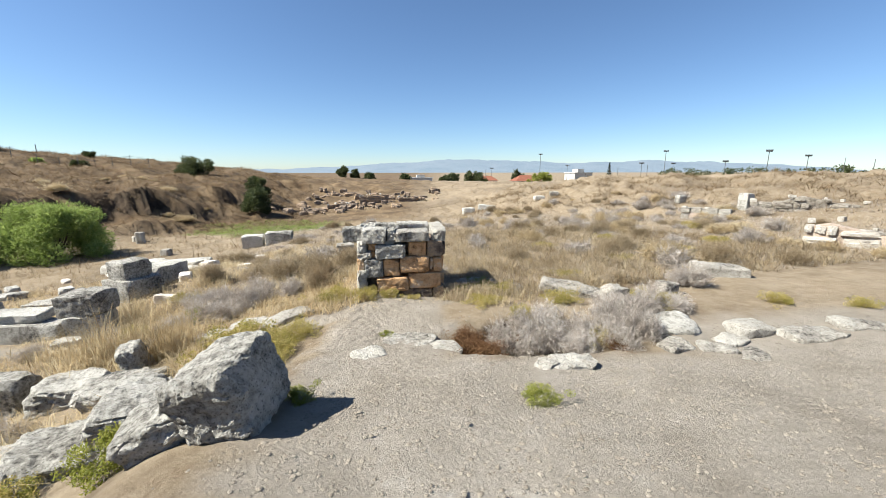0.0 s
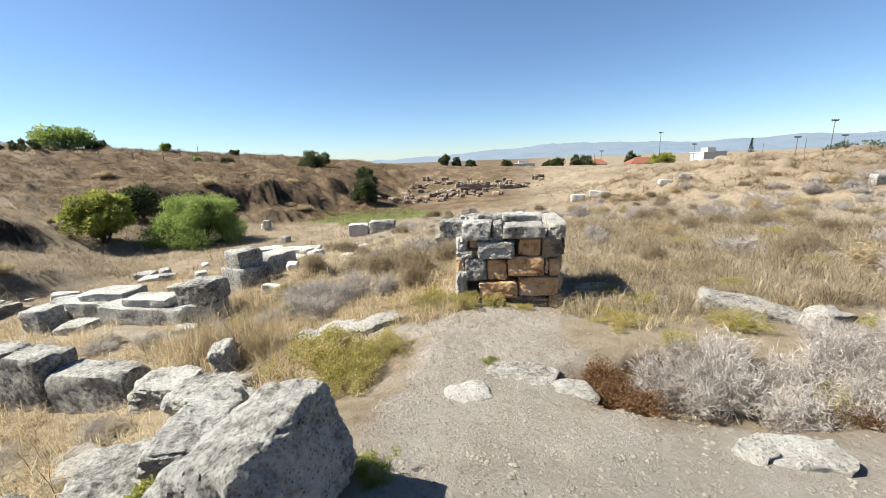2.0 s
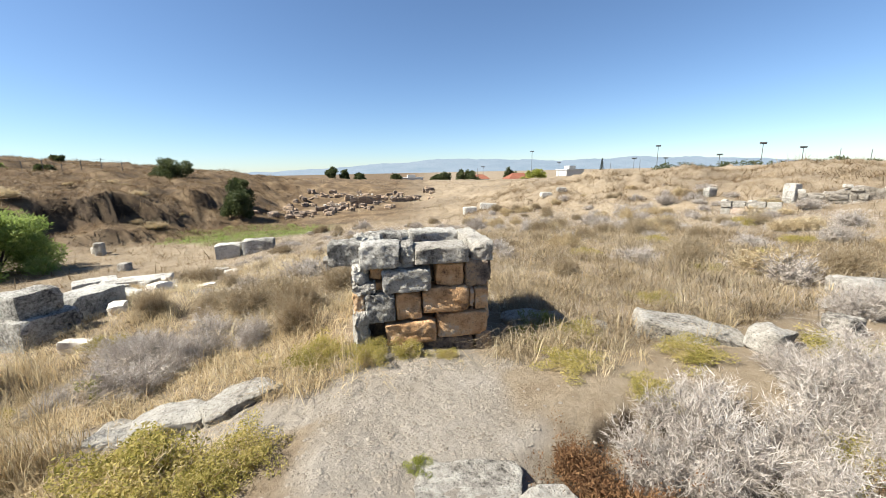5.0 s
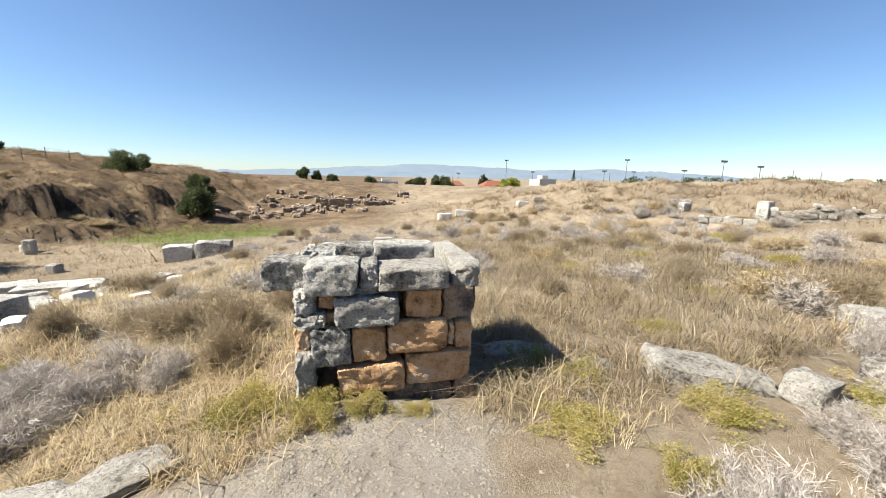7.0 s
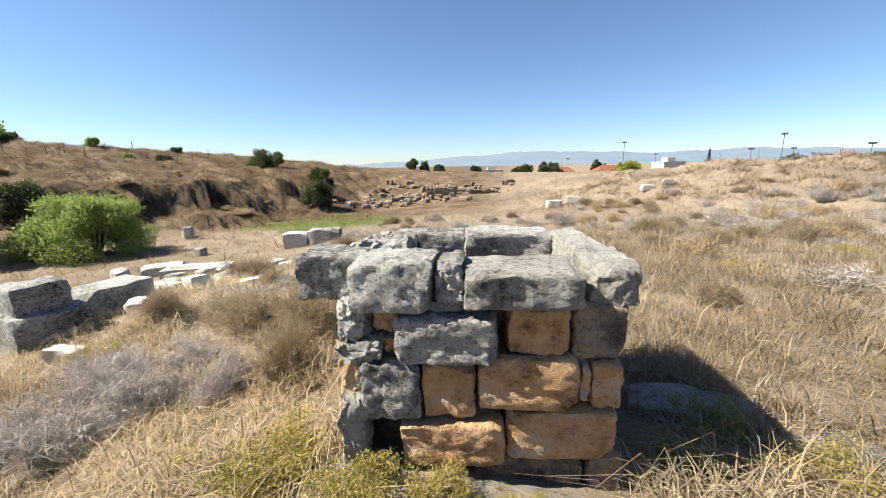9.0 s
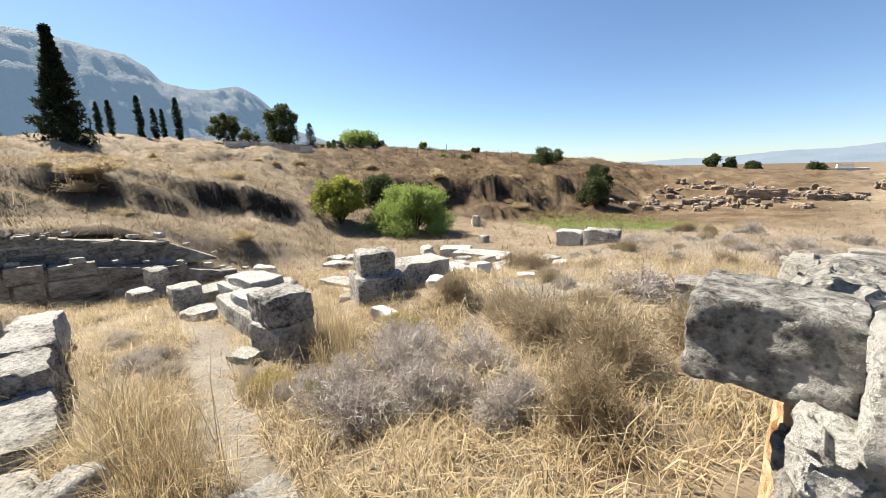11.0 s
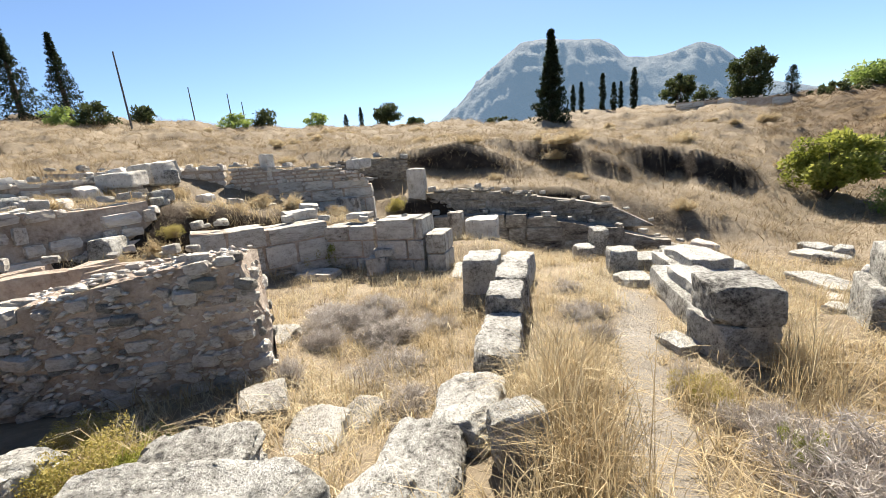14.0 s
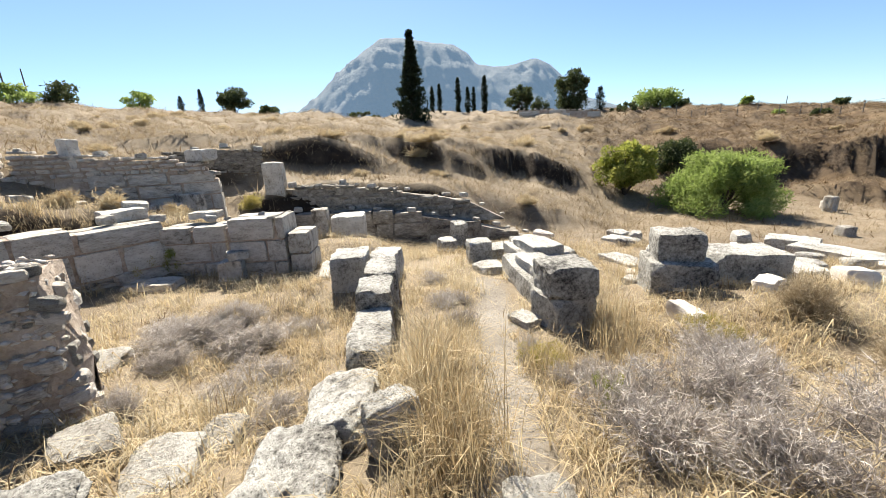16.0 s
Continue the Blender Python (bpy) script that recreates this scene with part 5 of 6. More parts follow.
tree("fig_tree", (-19.4, 13.2), 2.4, 2.7, LIME, "small yellow-green tree in the gully", 5, 0.04, 12000, 0.10, 46)

# ---- things on the plain ----
def box_bm(x0, x1, y0, y1, z0, z1):
    bm = bmesh.new()
    bmesh.ops.create_cube(bm, size=1)
    for v in bm.verts:
        v.co = (x0 if v.co.x < 0 else x1, y0 if v.co.y < 0 else y1, z0 if v.co.z < 0 else z1)
    return bm


def house(at, w, d, tall, label, roof="flat", turn=0):
    foot = new("house")
    foot.matrix_world = pose(*at, 0, 0, turn)
    part("wall", box_bm(-w / 2, w / 2, -d / 2, d / 2, 0, tall), PLASTER, foot)
    if roof == "flat":
        part("roof", box_bm(-w / 2 - 0.3, w / 2 + 0.3, -d / 2 - 0.3, d / 2 + 0.3, tall, tall + 0.35), PLASTER, foot)
        part("stair_head", box_bm(-w / 5, w / 6, -d / 4, d / 4, tall + 0.35, tall + 2.0), PLASTER, foot)
    else:
        bm = bmesh.new()
        e = 0.6
        lo = [bm.verts.new(p) for p in ((-w / 2 - e, -d / 2 - e, tall), (w / 2 + e, -d / 2 - e, tall), (w / 2 + e, d / 2 + e, tall), (-w / 2 - e, d / 2 + e, tall))]
        hi = [bm.verts.new((-w / 4, 0, tall + 1.8)), bm.verts.new((w / 4, 0, tall + 1.8))]
        for f in ((lo[0], lo[1], hi[1], hi[0]), (lo[1], lo[2], hi[1]), (lo[2], lo[3], hi[0], hi[1]), (lo[3], lo[0], hi[0]), (lo[3], lo[2], lo[1], lo[0])):
            bm.faces.new(f)
        part("roof", bm, ROOF, foot)
    n_ = max(2, int(w / 3))
    for level in range(max(1, int(tall / 3))):
        for k in range(n_):
            x = -w / 2 + w * (k + 0.5) / n_
            win = part("window", box_bm(x - 0.55, x + 0.55, -d / 2 - 0.06, -d / 2 + 0.1, level * 3 + 1.0, level * 3 + 2.3), DARK_GLASS, foot)
    return tagged(foot, label, "house")


house((68, 190, -5.0), 10, 8, 5.8, "white flat-roofed two-storey house", "flat", 18)
house((28.5, 128, -3.6), 7.5, 6, 2.3, "low house with a red tiled roof", "hip", 8)
house((20.5, 165, -4.6), 7, 6, 2.6, "low pale house behind trees", "hip", 4)
house((-12, 260, -8), 14, 9, 5.5, "distant pale house on the plain", "flat", 10)
for k, (x, y, z, t_, w) in enumerate(((-26.1, 106.1, -1.2, 4.6, 3.4), (-22.8, 106.9, -1.2, 3.7, 3.0), (-19.0, 107.6, -1.2, 2.8, 3.2), (-11.2, 128.7, -2.6, 3.5, 4.0), (4.7, 139.1, -3.5, 5.5, 5.2), (2.0, 140.0, -3.5, 4.2, 4.6), (14.3, 138.4, -3.5, 5.8, 6.2), (11.2, 139.0, -3.5, 5.2, 4.4), (29.4, 146.3, -4.0, 6.4, 4.6), (32.0, 147.0, -4.0, 5.0, 3.6), (21.0, 170.0, -4.6, 4.2, 6.0))):
    tree("plain_tree", (x, y, z), t_, w, OLIVE, "dark green tree on the far plain", 80 + k, 0.03, 2600, 0.34, 26, group="trees on the plain")
bush("hedge", (25.3, 96.0), 2.6, 7.0, LIME, "bright green hedge before the houses", 70, 2600, 0.3, 26)
conifer("araucaria_tree", (60, 137, -3.6), 8.2, 4.4, "open tiered dark conifer on the plain", 71, False, "", 2500)
for k in range(14):
    x, y = 62 + 3.2 * k, 104 - 3.4 * k
    bush("roadside_bush", (x, y), 0.9 + 0.4 * math.sin(k * 2.1) + max(0, 1.6 - hz(x, y)), 6.0, OLIVE, "dark bushes along the ridge's far side", 90 + k, 900, 0.32, 14, "roadside bushes")


def post(at, tall, style, label):
    """Utility pole: a tapered mast, with a cross-arm or a bank of floodlights."""
    foot = new("utility_pole")
    foot.matrix_world = pose(*at)
    r = 0.04 + tall * 0.006
    part("mast", limb_bm([(0, 0, -0.5), (0, 0, tall * 0.5), (0, 0, tall)], [r, r * 0.85, r * 0.7], 8), STEEL, foot)
    if style:
        w = 0.7 if style == "arm" else 0.8
        part("crossarm", box_bm(-w, w, -0.06, 0.06, tall - 0.35, tall - 0.2), STEEL, foot)
        for k in range(4):
            x = -w * 0.85 + k * w * 0.566
            part("lamp" if style == "lamp" else "insulator", box_bm(x - 0.12, x + 0.12, -0.12, 0.12, tall - 0.2, tall + (0.15 if style == "lamp" else 0.02)), STEEL, foot)
    return tagged(foot, label, "pole")


for x, y, top, style in ((44.9, 173.5, 9.2, "lamp"), (24.0, 177.6, 3.2, "lamp"), (56.0, 170.3, 4.3, "lamp"), (74.9, 129.2, 8.3, "lamp"), (77.0, 128.0, 4.4, "arm"), (68.9, 132.5, 4.5, "lamp"), (70.5, 131.6, 3.9, ""), (62.4, 135.7, 3.2, ""), (70.9, 96.1, 4.3, "arm"), (77.2, 91.1, 6.5, "lamp"), (75.5, 79.3, 5.0, "arm"), (79.3, 75.5, 4.3, ""), (74.5, 65.9, 3.7, ""), (18.0, 150.0, 2.2, "")):
    z = hz(x, y)
    post((x, y, z), top - z, style, "thin grey pole with floodlights" if style == "lamp" else "thin dark utility pole")
for x, y, top, style in ((-23.9, -26.5, 10.4, ""), (-34.1, -27.0, 8.9, ""), (-37.1, -28.2, 8.6, ""), (-31.7, -29.0, 9.4, ""), (-45.6, 44.7, 4.9, "")):
    z = hz(x, y)
    post((x, y, z), top - z, style, "thin dark pole on the hilltop")


def fence(points, tall):
    foot = new("wire_fence")
    foot.matrix_world = pose(0, 0, 0)
    for x, y in points:
        z = hz(x, y)
        part("post", limb_bm([(x, y, z - 0.1), (x, y, z + tall)], [0.035, 0.03], 6), STEEL, foot)
    for h_ in (0.35, 0.9):
        bms = []
        for (x0, y0), (x1, y1) in zip(points, points[1:]):
            z0, z1 = hz(x0, y0) + tall * h_, hz(x1, y1) + tall * h_
            bm = bmesh.new()
            vs = [bm.verts.new(p) for p in ((x0, y0, z0 - 0.008), (x1, y1, z1 - 0.008), (x1, y1, z1 + 0.008), (x0, y0, z0 + 0.008))]
            bm.faces.new(vs)
            bms.append(bm)
        part("wire", merge_bm(bms), STEEL, foot)
    tagged(foot, "thin wire fence with metal posts on the hilltop", "fence")


fence([(-46.0 + 1.05 * k, 30.5 + 1.0 * k + 0.25 * math.sin(k)) for k in range(14)], 1.0)
fence([(-56.0 + 0.2 * k, -2.0 - 1.9 * k) for k in range(16)], 0.9)
wall("wall_hilltop", (-50.1, 15.5), (-47.6, 24.5), 2.6, (5.0, 4.7, 4.4), 0.6, 0.5, 1.4, "ashlar", WALLSTONE, MORTAR, "retaining wall on the hilltop", 95)


# ---- fallen stones on the terraces ----
fall_rng = random.Random(77)
fallen = []
while len(fallen) < 70:
    x, y = fall_rng.uniform(-11.5, -4.6), fall_rng.uniform(-7.2, -1.2)
    if clear_of(np.array([x]), np.array([y]))[0] and abs(y + 3.9) > 0.45 and not (x > -6.4 and y > -2.2):
        w = fall_rng.uniform(0.16, 0.5) * fall_rng.uniform(0.6, 1)
        fallen.append(((x, y), (w, w * fall_rng.uniform(0.6, 0.9), w * fall_rng.uniform(0.4, 0.75)), (fall_rng.uniform(-9, 9), fall_rng.uniform(-9, 9), fall_rng.uniform(0, 180)), "rough grey stone fallen from the terrace walls"))
rocks(fallen, "fallen_stone", WALLSTONE, "stone", "fallen stones on the terraces", 3, 8, 0.02, 0.2)

# ---- dry shrubs and weeds ----
def shrub_kind(name, mat, width, tall, stems, thick, seed, label, category="shrub", leaf_mat=None, leaves=0, leaf=0.02):
    rg = np.random.RandomState(seed)
    foot = new(name)
    foot.matrix_world = pose(0, 0, -50)
    joined("branchwork", [shrub_mesh(width, tall, stems, rg, thick=thick)], mat, foot)
    if leaves:
        c = np.stack([rg.normal(0, width * 0.2, 40), rg.normal(0, width * 0.2, 40), rg.uniform(0.15, 0.85, 40) * tall], 1)
        joined("foliage", [leaf_cloud(c, np.full(40, 0.13 * width), leaves, leaf, rg)], leaf_mat, foot)
    return tagged(foot, label, category)


def plant(kinds, rows, group):
    """Copies of the kinds at rows of (x, y, scale across, scale up)."""
    for k, (x, y, sx, sz) in enumerate(rows):
        src = kinds[k % len(kinds)]
        ob = copy_thing(src, pose(x, y, hz(x, y) - 0.02, 0, 0, (k * 77) % 360))
        ob.scale = (sx, sx, sz)
        ob["group"] = group


FINE_SHRUB = [shrub_kind("dry_shrub", TWIG, 1.0, 0.55, 700, 0.0022, 251 + k, "leafless grey-brown shrub of fine twigs") for k in range(3)]
FINE_STRAW = [shrub_kind("straw_shrub", HAY, 1.0, 0.55, 520, 0.0022, 261 + k, "dry straw-coloured shrub with brittle stems") for k in range(2)]
GREY_SHRUB = [shrub_kind("dry_shrub", TWIG, 1.0, 0.55, 300, 0.0042, 201 + k, "leafless grey-brown shrub of fine twigs") for k in range(3)]
TAN_SHRUB = [shrub_kind("straw_shrub", STRAW, 1.0, 0.55, 300, 0.0048, 211 + k, "dry straw-coloured shrub with brittle stems") for k in range(2)]
RUSTY = [shrub_kind("rusty_shrub", RUST, 0.8, 0.4, 240, 0.004, 221, "withered rust-brown shrub in the pit", "shrub", RUST, 2200, 0.014)]
WEEDS = [shrub_kind("green_weed", STRAW, 0.8, 0.30, 110, 0.003, 231 + k, "low yellow-green weed with dry stems", "weed", WEED, 7000, 0.015) for k in range(2)]
FRESH = [shrub_kind("leafy_weed", TWIG, 0.6, 0.32, 60, 0.003, 241, "low bright green leafy weed", "weed", LIME, 6000, 0.016)]

plant(FINE_SHRUB, [(0.80, 3.35, 0.75, 0.85), (1.25, 3.45, 0.9, 1.05), (1.75, 3.50, 0.9, 1.0), (1.2, 3.80, 0.8, 0.8), (2.1, 3.70, 0.8, 0.9), (1.55, 3.15, 0.7, 0.8), (2.3, 4.1, 0.7, 0.6), (2.25, 3.35, 0.7, 0.8), (1.9, 3.1, 0.6, 0.7), (3.0, 4.2, 0.9, 0.6), (2.6, 3.9, 0.8, 0.8), (4.0, 5.2, 0.8, 0.8),
    (-3.65, 5.20, 1.1, 1.0), (-3.95, 5.85, 1.1, 0.95), (-3.15, 5.55, 0.95, 0.9), (-4.5, 6.35, 1.0, 0.85), (-3.3, 6.3, 1.0, 0.8), (-2.6, 5.75, 0.7, 0.7), (-4.35, 5.05, 0.6, 0.6),
    (-5.80, 0.85, 1.2, 0.7), (-5.85, 1.70, 1.3, 0.7), (-6.3, 1.3, 1.1, 0.6), (-5.3, 2.2, 0.9, 0.5), (-4.30, 2.62, 0.75, 0.5), (-4.75, 2.0, 0.8, 0.5), (-5.2, 1.2, 0.7, 0.5), (-4.4, 1.45, 0.5, 0.5), (-6.5, 2.2, 0.7, 0.5), (-6.6, 1.2, 0.7, 0.5), (-5.6, 4.2, 0.5, 0.5), (-6.4, 4.1, 0.7, 0.4), (-7.6, 4.0, 0.7, 0.35), (-4.9, 4.75, 0.4, 0.6)], "grey shrubs near the trail")
shrub_rng = random.Random(12)
field = []
while len(field) < 150:
    x, y = shrub_rng.uniform(0.9, 13), shrub_rng.uniform(6.2, 24)
    if bareness(np.array([x]), np.array([y]))[0] < 0.2 and pit(np.array([x]), np.array([y]))[0] < 0.2 and clear_of(np.array([x]), np.array([y]))[0]:
        sc = shrub_rng.uniform(0.6, 1.3)
        field.append((x, y, sc, sc * shrub_rng.uniform(0.5, 0.9)))
plant([GREY_SHRUB[0], FINE_STRAW[0], TAN_SHRUB[1], GREY_SHRUB[1], FINE_STRAW[1], GREY_SHRUB[2], TAN_SHRUB[0]], field, "shrubs in the field")
slope = []
while len(slope) < 70:
    x, y = shrub_rng.uniform(-7.5, 0.5), shrub_rng.uniform(6.4, 24)
    if clear_of(np.array([x]), np.array([y]))[0] and x > -2.0 - 0.35 * y - 2.5:
        sc = shrub_rng.uniform(0.5, 1.2)
        slope.append((x, y, sc, sc * shrub_rng.uniform(0.5, 0.95)))
plant([FINE_STRAW[0], GREY_SHRUB[1], FINE_STRAW[1], GREY_SHRUB[2]], slope, "shrubs on the slope")
hill = []
while len(hill) < 70:
    a, r = math.radians(shrub_rng.uniform(22, 140)), shrub_rng.uniform(13.5, 42)
    x, y = HUB[0] - math.sin(a) * r, HUB[1] + math.cos(a) * r
    if clear_of(np.array([x]), np.array([y]))[0] and hz(x, y) > -1.75:
        sc = shrub_rng.uniform(0.7, 1.5) ** 2.2
        hill.append((x, y, sc, sc * shrub_rng.uniform(0.4, 0.75)))
plant([TAN_SHRUB[1], TAN_SHRUB[0]], hill, "shrubs on the hillsides")
plant(TAN_SHRUB, [(-7.0, -3.2, 1.0, 0.9), (-6.2, -3.3, 1.0, 0.9), (-5.4, -3.2, 0.9, 0.8), (-8.0, -3.3, 0.8, 0.7), (-8.6, -4.6, 0.9, 0.7), (-9.9, -2.6, 0.9, 0.9), (-9.6, -3.3, 0.8, 0.7), (-7.6, -5.2, 0.9, 0.6), (-10.4, -1.6, 0.7, 0.7), (-11.9, 1.9, 0.5, 0.4), (-6.3, -4.8, 0.9, 0.6), (-3.2, -1.2, 0.5, 0.4), (-3.9, -0.2, 0.5, 0.35)], "straw shrubs on the terraces")
plant(FINE_STRAW, [(-3.1, 6.9, 1.3, 1.3), (-2.4, 6.6, 1.1, 1.2), (-3.9, 7.3, 1.2, 1.1), (-1.9, 7.4, 1.2, 1.1), (-5.0, 7.6, 1.0, 1.0), (-2.2, 5.9, 0.8, 1.0)], "straw shrubs on the slope")
plant(RUSTY, [(0.32, 3.15, 0.8, 0.7), (0.50, 3.0, 0.7, 0.6), (0.30, 3.4, 0.6, 0.7), (1.9, 3.05, 0.5, 0.5)], "withered shrubs in the pit")
plant(WEEDS, [(-1.75, 2.95, 0.8, 0.7), (-2.05, 2.65, 0.7, 0.7), (-1.70, 3.55, 0.8, 0.6), (2.4, 6.2, 0.8, 0.5), (3.9, 7.4, 0.9, 0.5), (5.8, 8.2, 0.9, 0.6), (4.9, 10.5, 1.0, 0.6), (7.6, 9.6, 1.0, 0.7), (2.8, 9.4, 0.9, 0.5), (8.9, 12.6, 1.2, 0.7), (6.4, 13.5, 1.1, 0.6), (-2.20, 3.45, 1.2, 1.2), (-1.90, 3.15, 0.8, 0.9), (-2.55, 3.75, 0.9, 0.9), (-1.10, 4.66, 0.6, 0.6), (-0.75, 4.72, 0.5, 0.45), (-1.55, 4.80, 0.8, 0.7), (-0.4, 4.74, 0.35, 0.3), (0.62, 4.45, 0.8, 0.35), (1.05, 3.95, 0.5, 0.5), (0.95, 5.10, 0.7, 0.6), (-3.2, 0.7, 0.6, 0.6), (-2.9, 1.35, 0.7, 0.8), (1.7, 4.5, 0.8, 0.5), (2.9, 4.3, 0.9, 0.6), (1.9, 3.25, 0.6, 0.7), (4.6, 4.2, 0.5, 0.5), (5.4, 3.9, 0.5, 0.4), (-8.7, -1.3, 0.7, 1.3), (-12.9, -1.1, 0.9, 1.4), (-7.3, -3.4, 0.6, 0.8), (-5.1, 6.7, 0.8, 0.7), (-4.7, 4.9, 0.6, 0.8)], "yellow-green weeds")
plant(FRESH, [(-2.12, 1.45, 0.8, 0.9), (-1.02, 1.78, 0.4, 0.4), (-3.0, 1.55, 0.7, 0.6), (-3.1, 2.05, 0.6, 0.45), (-3.3, 1.2, 0.5, 0.5), (0.72, 1.74, 0.55, 0.35), (0.42, 5.20, 0.6, 0.6), (0.66, 5.45, 0.6, 0.7), (-3.85, 5.05, 0.35, 1.0), (-0.62, 3.36, 0.3, 0.22), (-8.9, -0.85, 0.9, 1.5)], "green weeds")
for ob in FINE_SHRUB + FINE_STRAW + GREY_SHRUB + TAN_SHRUB + RUSTY + WEEDS + FRESH:
    for c in list(ob.children):
        bpy.data.objects.remove(c)
    bpy.data.objects.remove(ob)

# ---- dry grass ----
rng = np.random.RandomState(7)


def scatter(count, low, high, spread, a0=-75, a1=155):
    """Points round the walk, thinner with distance."""
    r = low + (high - low) * rng.uniform(0, 1, count) ** spread
    a = np.radians(rng.uniform(a0, a1, count))
    return HUB[0] - np.sin(a) * r, HUB[1] + np.cos(a) * r


def field_cover(x, y):
    return np.clip((1 - 1.05 * bareness(x, y)) * (1 - pit(x, y)) * (0.62 + 0.75 * waves(x, y, 1.9, 12)), 0, 1)


def tufts(x, y, per, tall, wide, spread, name, mat, label, lean=(0.25, 1.9), cover=field_cover, simple=False):
    """Grass in tufts: each has its own height and its blades fan out from one foot."""
    keep = (rng.uniform(0, 1, len(x)) < cover(x, y)) & clear_of(x, y)
    x, y = x[keep], y[keep]
    n = len(x)
    t = tall * rng.uniform(0.3, 1.0, n) ** 1.3 * np.clip(1.0 + 0.55 * waves(x, y, 1.6, 17), 0.4, 1.7)
    shade = rng.uniform(0, 1, n)
    i = np.repeat(np.arange(n), per)
    m = len(i)
    bx = x[i] + rng.normal(0, spread, m)
    by = y[i] + rng.normal(0, spread, m)
    base = np.stack([bx, by, height(bx, by) - 0.01], 1)
    tint = np.clip(0.55 * shade[i] + 0.45 * rng.uniform(0, 1, m), 0, 1)
    return blades(name, base, t[i] * rng.uniform(0.5, 1.1, m), wide * rng.uniform(0.6, 1.3, m), rng.uniform(*lean, m), mat, rng, label, tint=tint, simple=simple)


x, y = scatter(27000, 0.3, 10.5, 0.72)
east = lambda a, b: smooth(-0.6, 0.6, a) * smooth(3.4, 4.4, b)
tufts(x, y, 9, 0.34, 0.0068, 0.05, "dry_grass", STRAW, "pale golden dry grass on the slope", cover=lambda a, b: field_cover(a, b) * (1 - 0.7 * east(a, b)))
x, y = scatter(15000, 1.5, 12, 0.75, -75, 20)
tufts(x, y, 10, 0.36, 0.0062, 0.07, "withered_growth", HAY, "tangled brownish withered growth in the field", (0.6, 2.5), lambda a, b: np.clip(1.3 * field_cover(a, b), 0, 1) * east(a, b))
x, y = scatter(30000, 8.5, 32, 0.8)
tufts(x, y, 9, 0.38, 0.013, 0.12, "dry_grass_field", HAY, "wide field of pale dry grass", cover=lambda a, b: field_cover(a, b) * (1 - 0.75 * heathland(a, b)), simple=True)
x, y = scatter(17000, 2.5, 20, 0.85, -75, 30)
tufts(x, y, 9, 0.36, 0.006, 0.10, "grey_stalks", TWIG, "tangled grey dry stalks in the field", (0.3, 2.2), simple=True)
x, y = scatter(14000, 28, 85, 0.8)
tufts(x, y, 9, 0.42, 0.05, 0.3, "dry_grass_hill", HAY, "dry grass on the far slopes", (0.5, 2.3), lambda a, b: field_cover(a, b) * (1 - 0.8 * heathland(a, b)), True)
x, y = scatter(26000, 12.5, 48, 0.8, 58, 155)
tufts(x, y, 9, 0.46, 0.018, 0.14, "dry_grass_terraces", HAY, "thick dry grass on the hillside terraces", (0.3, 1.8), simple=True)
brown_cover = lambda a, b: np.clip(0.5 + 0.9 * waves(a, b, 4.5, 33), 0, 1) * (1 - bareness(a, b))
x, y = scatter(20000, 13, 75, 0.75, 22, 155)
tufts(x, y, 8, 0.5, 0.03, 0.22, "brown_grass", BROWN, "darker brown dry grass on the slopes", (0.4, 2.2), brown_cover, True)
x, y = scatter(2600, 1.0, 13, 0.8)
tufts(x, y, 12, 0.34, 0.005, 0.05, "brown_grass_near", BROWN, "brown withered grass among the straw", cover=lambda a, b: np.clip(0.1 + 0.9 * waves(a, b, 1.4, 34), 0, 1) * (1 - bareness(a, b)))
x, y = scatter(5000, 14, 34, 1.0, 12, 45)
tufts(x, y, 8, 0.28, 0.014, 0.12, "meadow_grass", TAMARISK, "fresh green grass on the basin floor", cover=lambda a, b: 1 - smooth(0.6, 1.0, np.hypot((a + 11.5) / 5.5, (b - 25.5) / 5.0)))
x, y = scatter(24000, 24, 68, 0.8, 18, 68)
tufts(x, y, 8, 0.42, 0.035, 0.3, "brown_grass_west", BROWN, "brown dry grass on the western slope", (0.4, 2.2), simple=True, cover=lambda a, b: np.clip(0.75 + 0.5 * waves(a, b, 5.0, 35), 0, 1))
x, y = scatter(5200, 19, 31, 0.9, -62, -8)
tufts(x, y, 9, 0.55, 0.02, 0.16, "brown_grass_bank", BROWN, "rusty brown dry growth on the bank", (0.4, 2.0), simple=True, cover=lambda a, b: np.clip(0.5 + 0.9 * waves(a, b, 3.5, 36), 0, 1))
# tall golden stands
cx, cy = np.array([-3.62, -3.75, -3.5, -4.1, -4.6, -4.9, -4.5, -5.6, -7.3]), np.array([3.92, 3.8, 4.0, 3.85, 5.0, 5.6, 3.9, 5.9, 7.0])
x, y = np.repeat(cx, 42) + rng.normal(0, 0.16, 42 * 9), np.repeat(cy, 42) + rng.normal(0, 0.12, 42 * 9)
tufts(x, y, 14, 0.72, 0.0045, 0.03, "tall_grass", STRAW, "tall golden stand of dry grass", (0.15, 0.95), lambda a, b: np.ones(len(a)))
cx, cy = np.array([0.95, 1.2, 0.75, 1.9, 2.6]), np.array([4.35, 4.6, 4.75, 4.75, 5.3])
x, y = np.repeat(cx, 12) + rng.normal(0, 0.10, 60), np.repeat(cy, 12) + rng.normal(0, 0.08, 60)
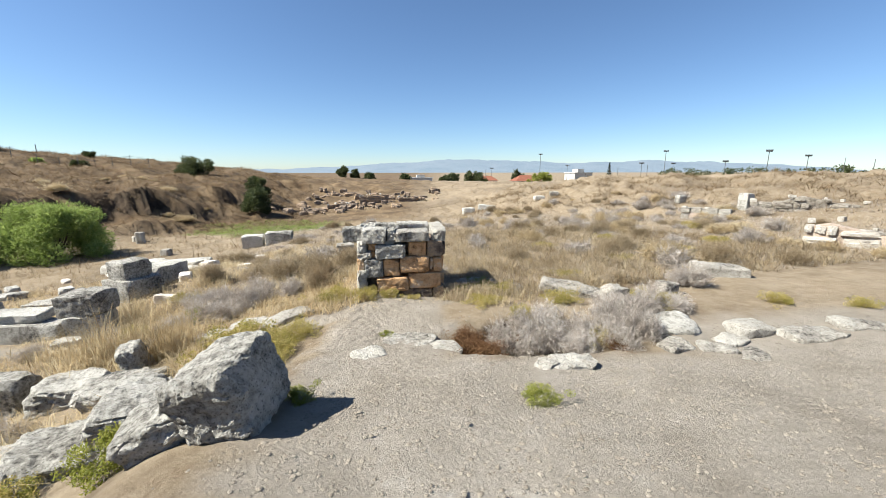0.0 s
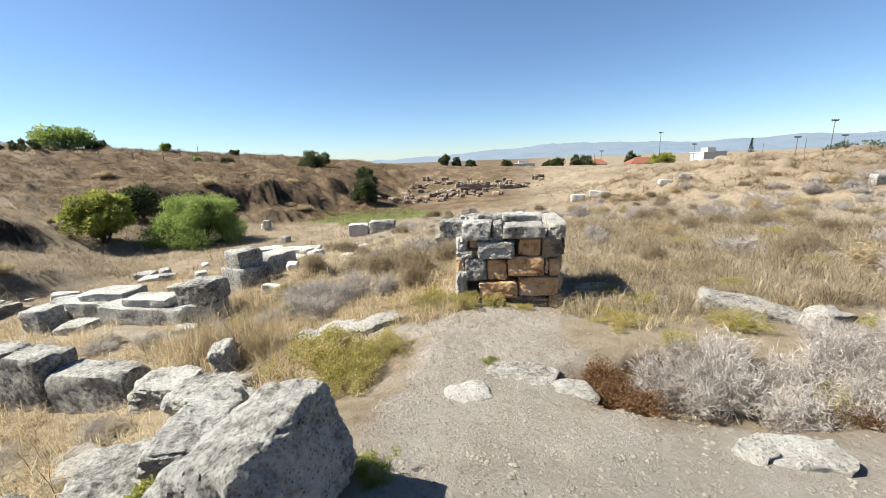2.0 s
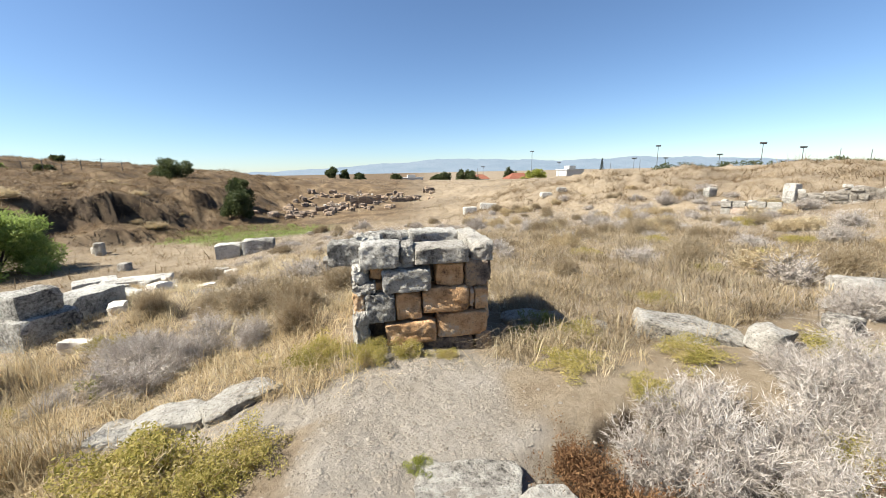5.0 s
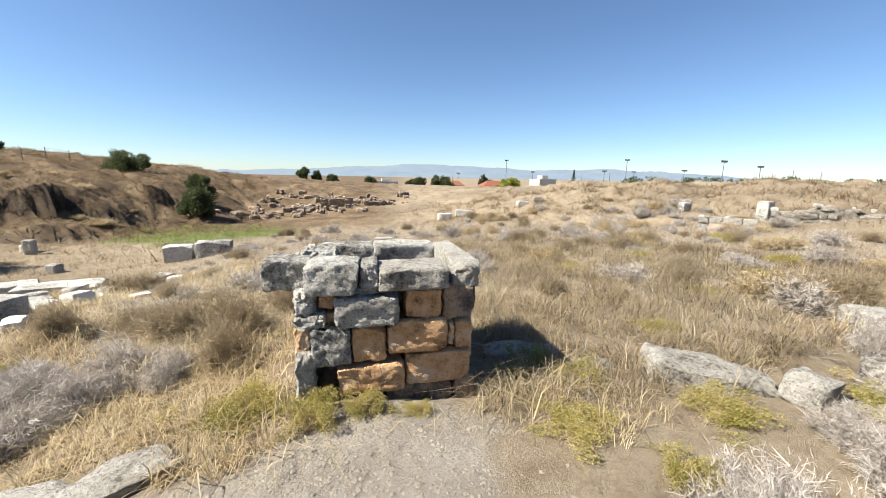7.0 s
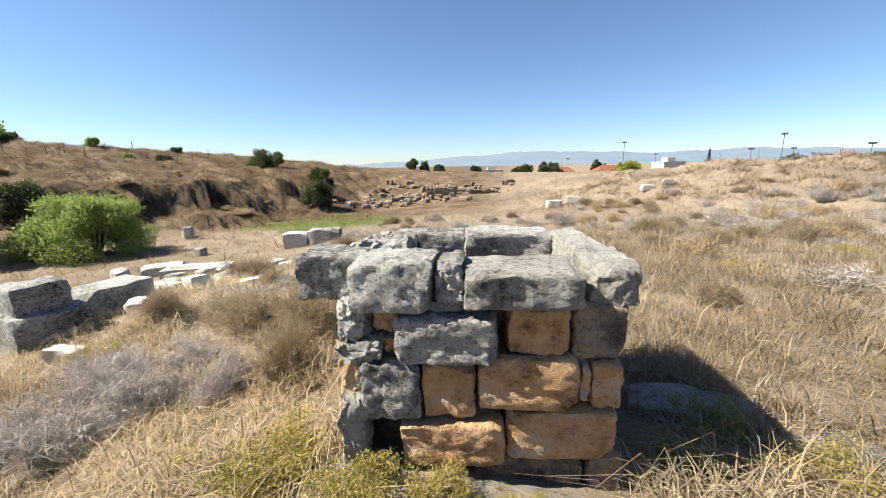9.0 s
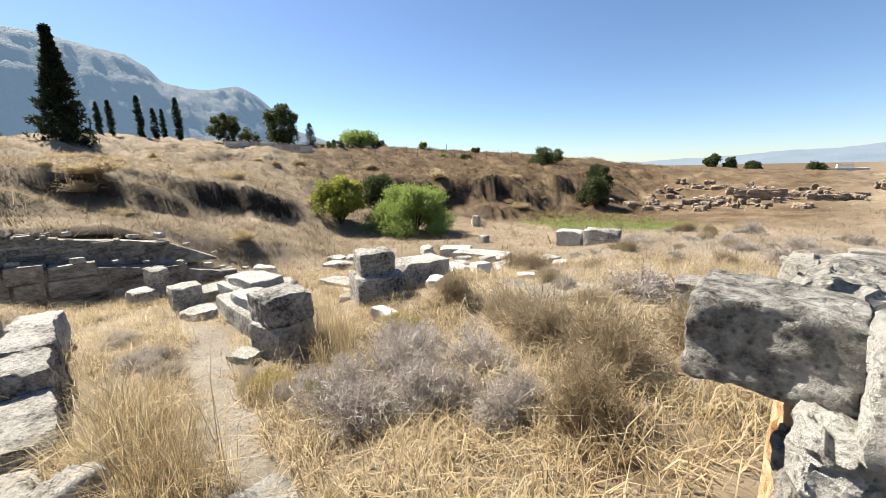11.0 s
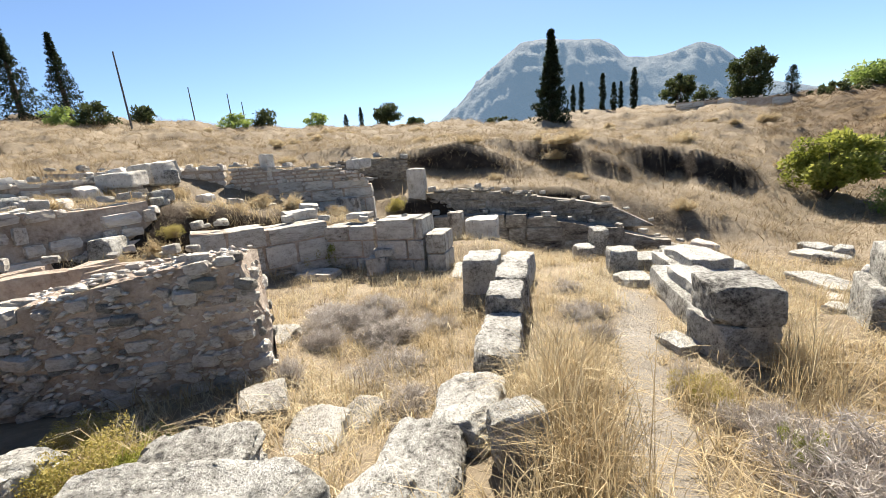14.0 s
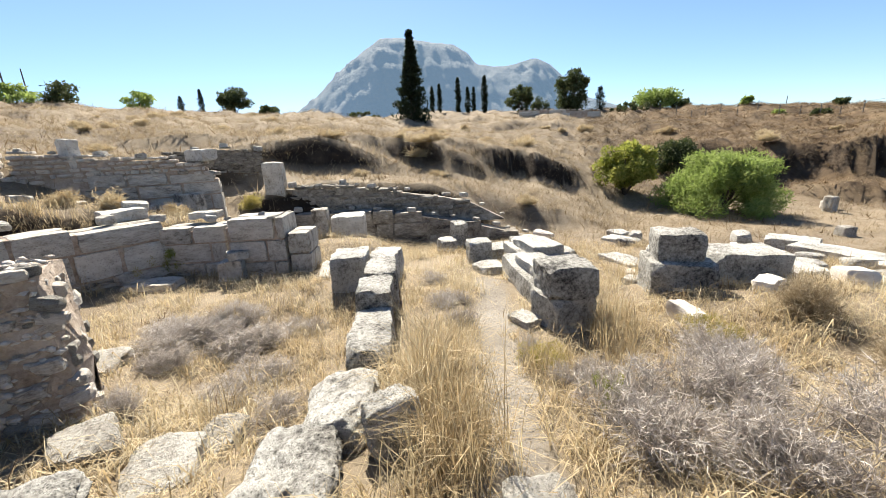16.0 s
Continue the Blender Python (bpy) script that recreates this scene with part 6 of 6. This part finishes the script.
tufts(x, y, 12, 0.42, 0.0042, 0.03, "straw_tussock", STRAW, "pale straw tussocks beside the trail", (0.4, 1.6), lambda a, b: np.ones(len(a)))
# lying straw
x, y = scatter(42000, 0.3, 9, 0.7)
tufts(x, y, 1, 0.16, 0.004, 0.02, "fallen_straw", STRAW, "broken straw lying on the earth", (2.2, 3.0), lambda a, b: np.clip(0.9 - 0.62 * bareness(a, b), 0, 1))


# ---- pebbles ----
def pebbles(name, count, low, high, size, cover, label):
    x, y = scatter(count, low, high, 0.8, -175, 155)
    keep = (rng.uniform(0, 1, count) < cover(x, y)) & clear_of(x, y)
    x, y = x[keep], y[keep]
    n = len(x)
    s = size * rng.uniform(0.25, 1.0, n) ** 2.2 + 0.006
    unit = np.array([(1, 0, 0), (0.3, 0.9, 0.1), (-0.8, 0.5, 0), (-0.7, -0.7, 0.1), (0.5, -0.8, 0), (0.1, 0.1, 0.6), (0, 0, -0.4)])
    face = np.array([(0, 1, 5), (1, 2, 5), (2, 3, 5), (3, 4, 5), (4, 0, 5)])
    a = rng.uniform(0, 6.283, n)
    v = unit[None] * (1 + rng.uniform(-0.3, 0.3, (n, 7, 3)))
    vx = v[..., 0] * np.cos(a)[:, None] - v[..., 1] * np.sin(a)[:, None]
    vy = v[..., 0] * np.sin(a)[:, None] + v[..., 1] * np.cos(a)[:, None]
    co = np.stack([vx, vy, v[..., 2]], -1) * s[:, None, None]
    co += np.stack([x, y, height(x, y)], 1)[:, None, :]
    faces = (face[None] + (np.arange(n) * 7)[:, None, None]).reshape(-1, 3)
    me = raw_mesh(name, co.reshape(-1, 3), faces)
    me.materials.append(PEBBLE)
    return tagged(new(name, me), label, "pebbles", kind="stuff")


pebbles("pebbles", 26000, 0.2, 8.5, 0.014, lambda a, b: np.clip(0.75 * bareness(a, b), 0.06, 1), "pale pebbles on the trodden earth")
pebbles("gravel", 42000, 0.3, 6.0, 0.010, lambda a, b: np.clip(0.9 * bareness(a, b), 0.05, 1), "fine grey gravel on the trodden earth")
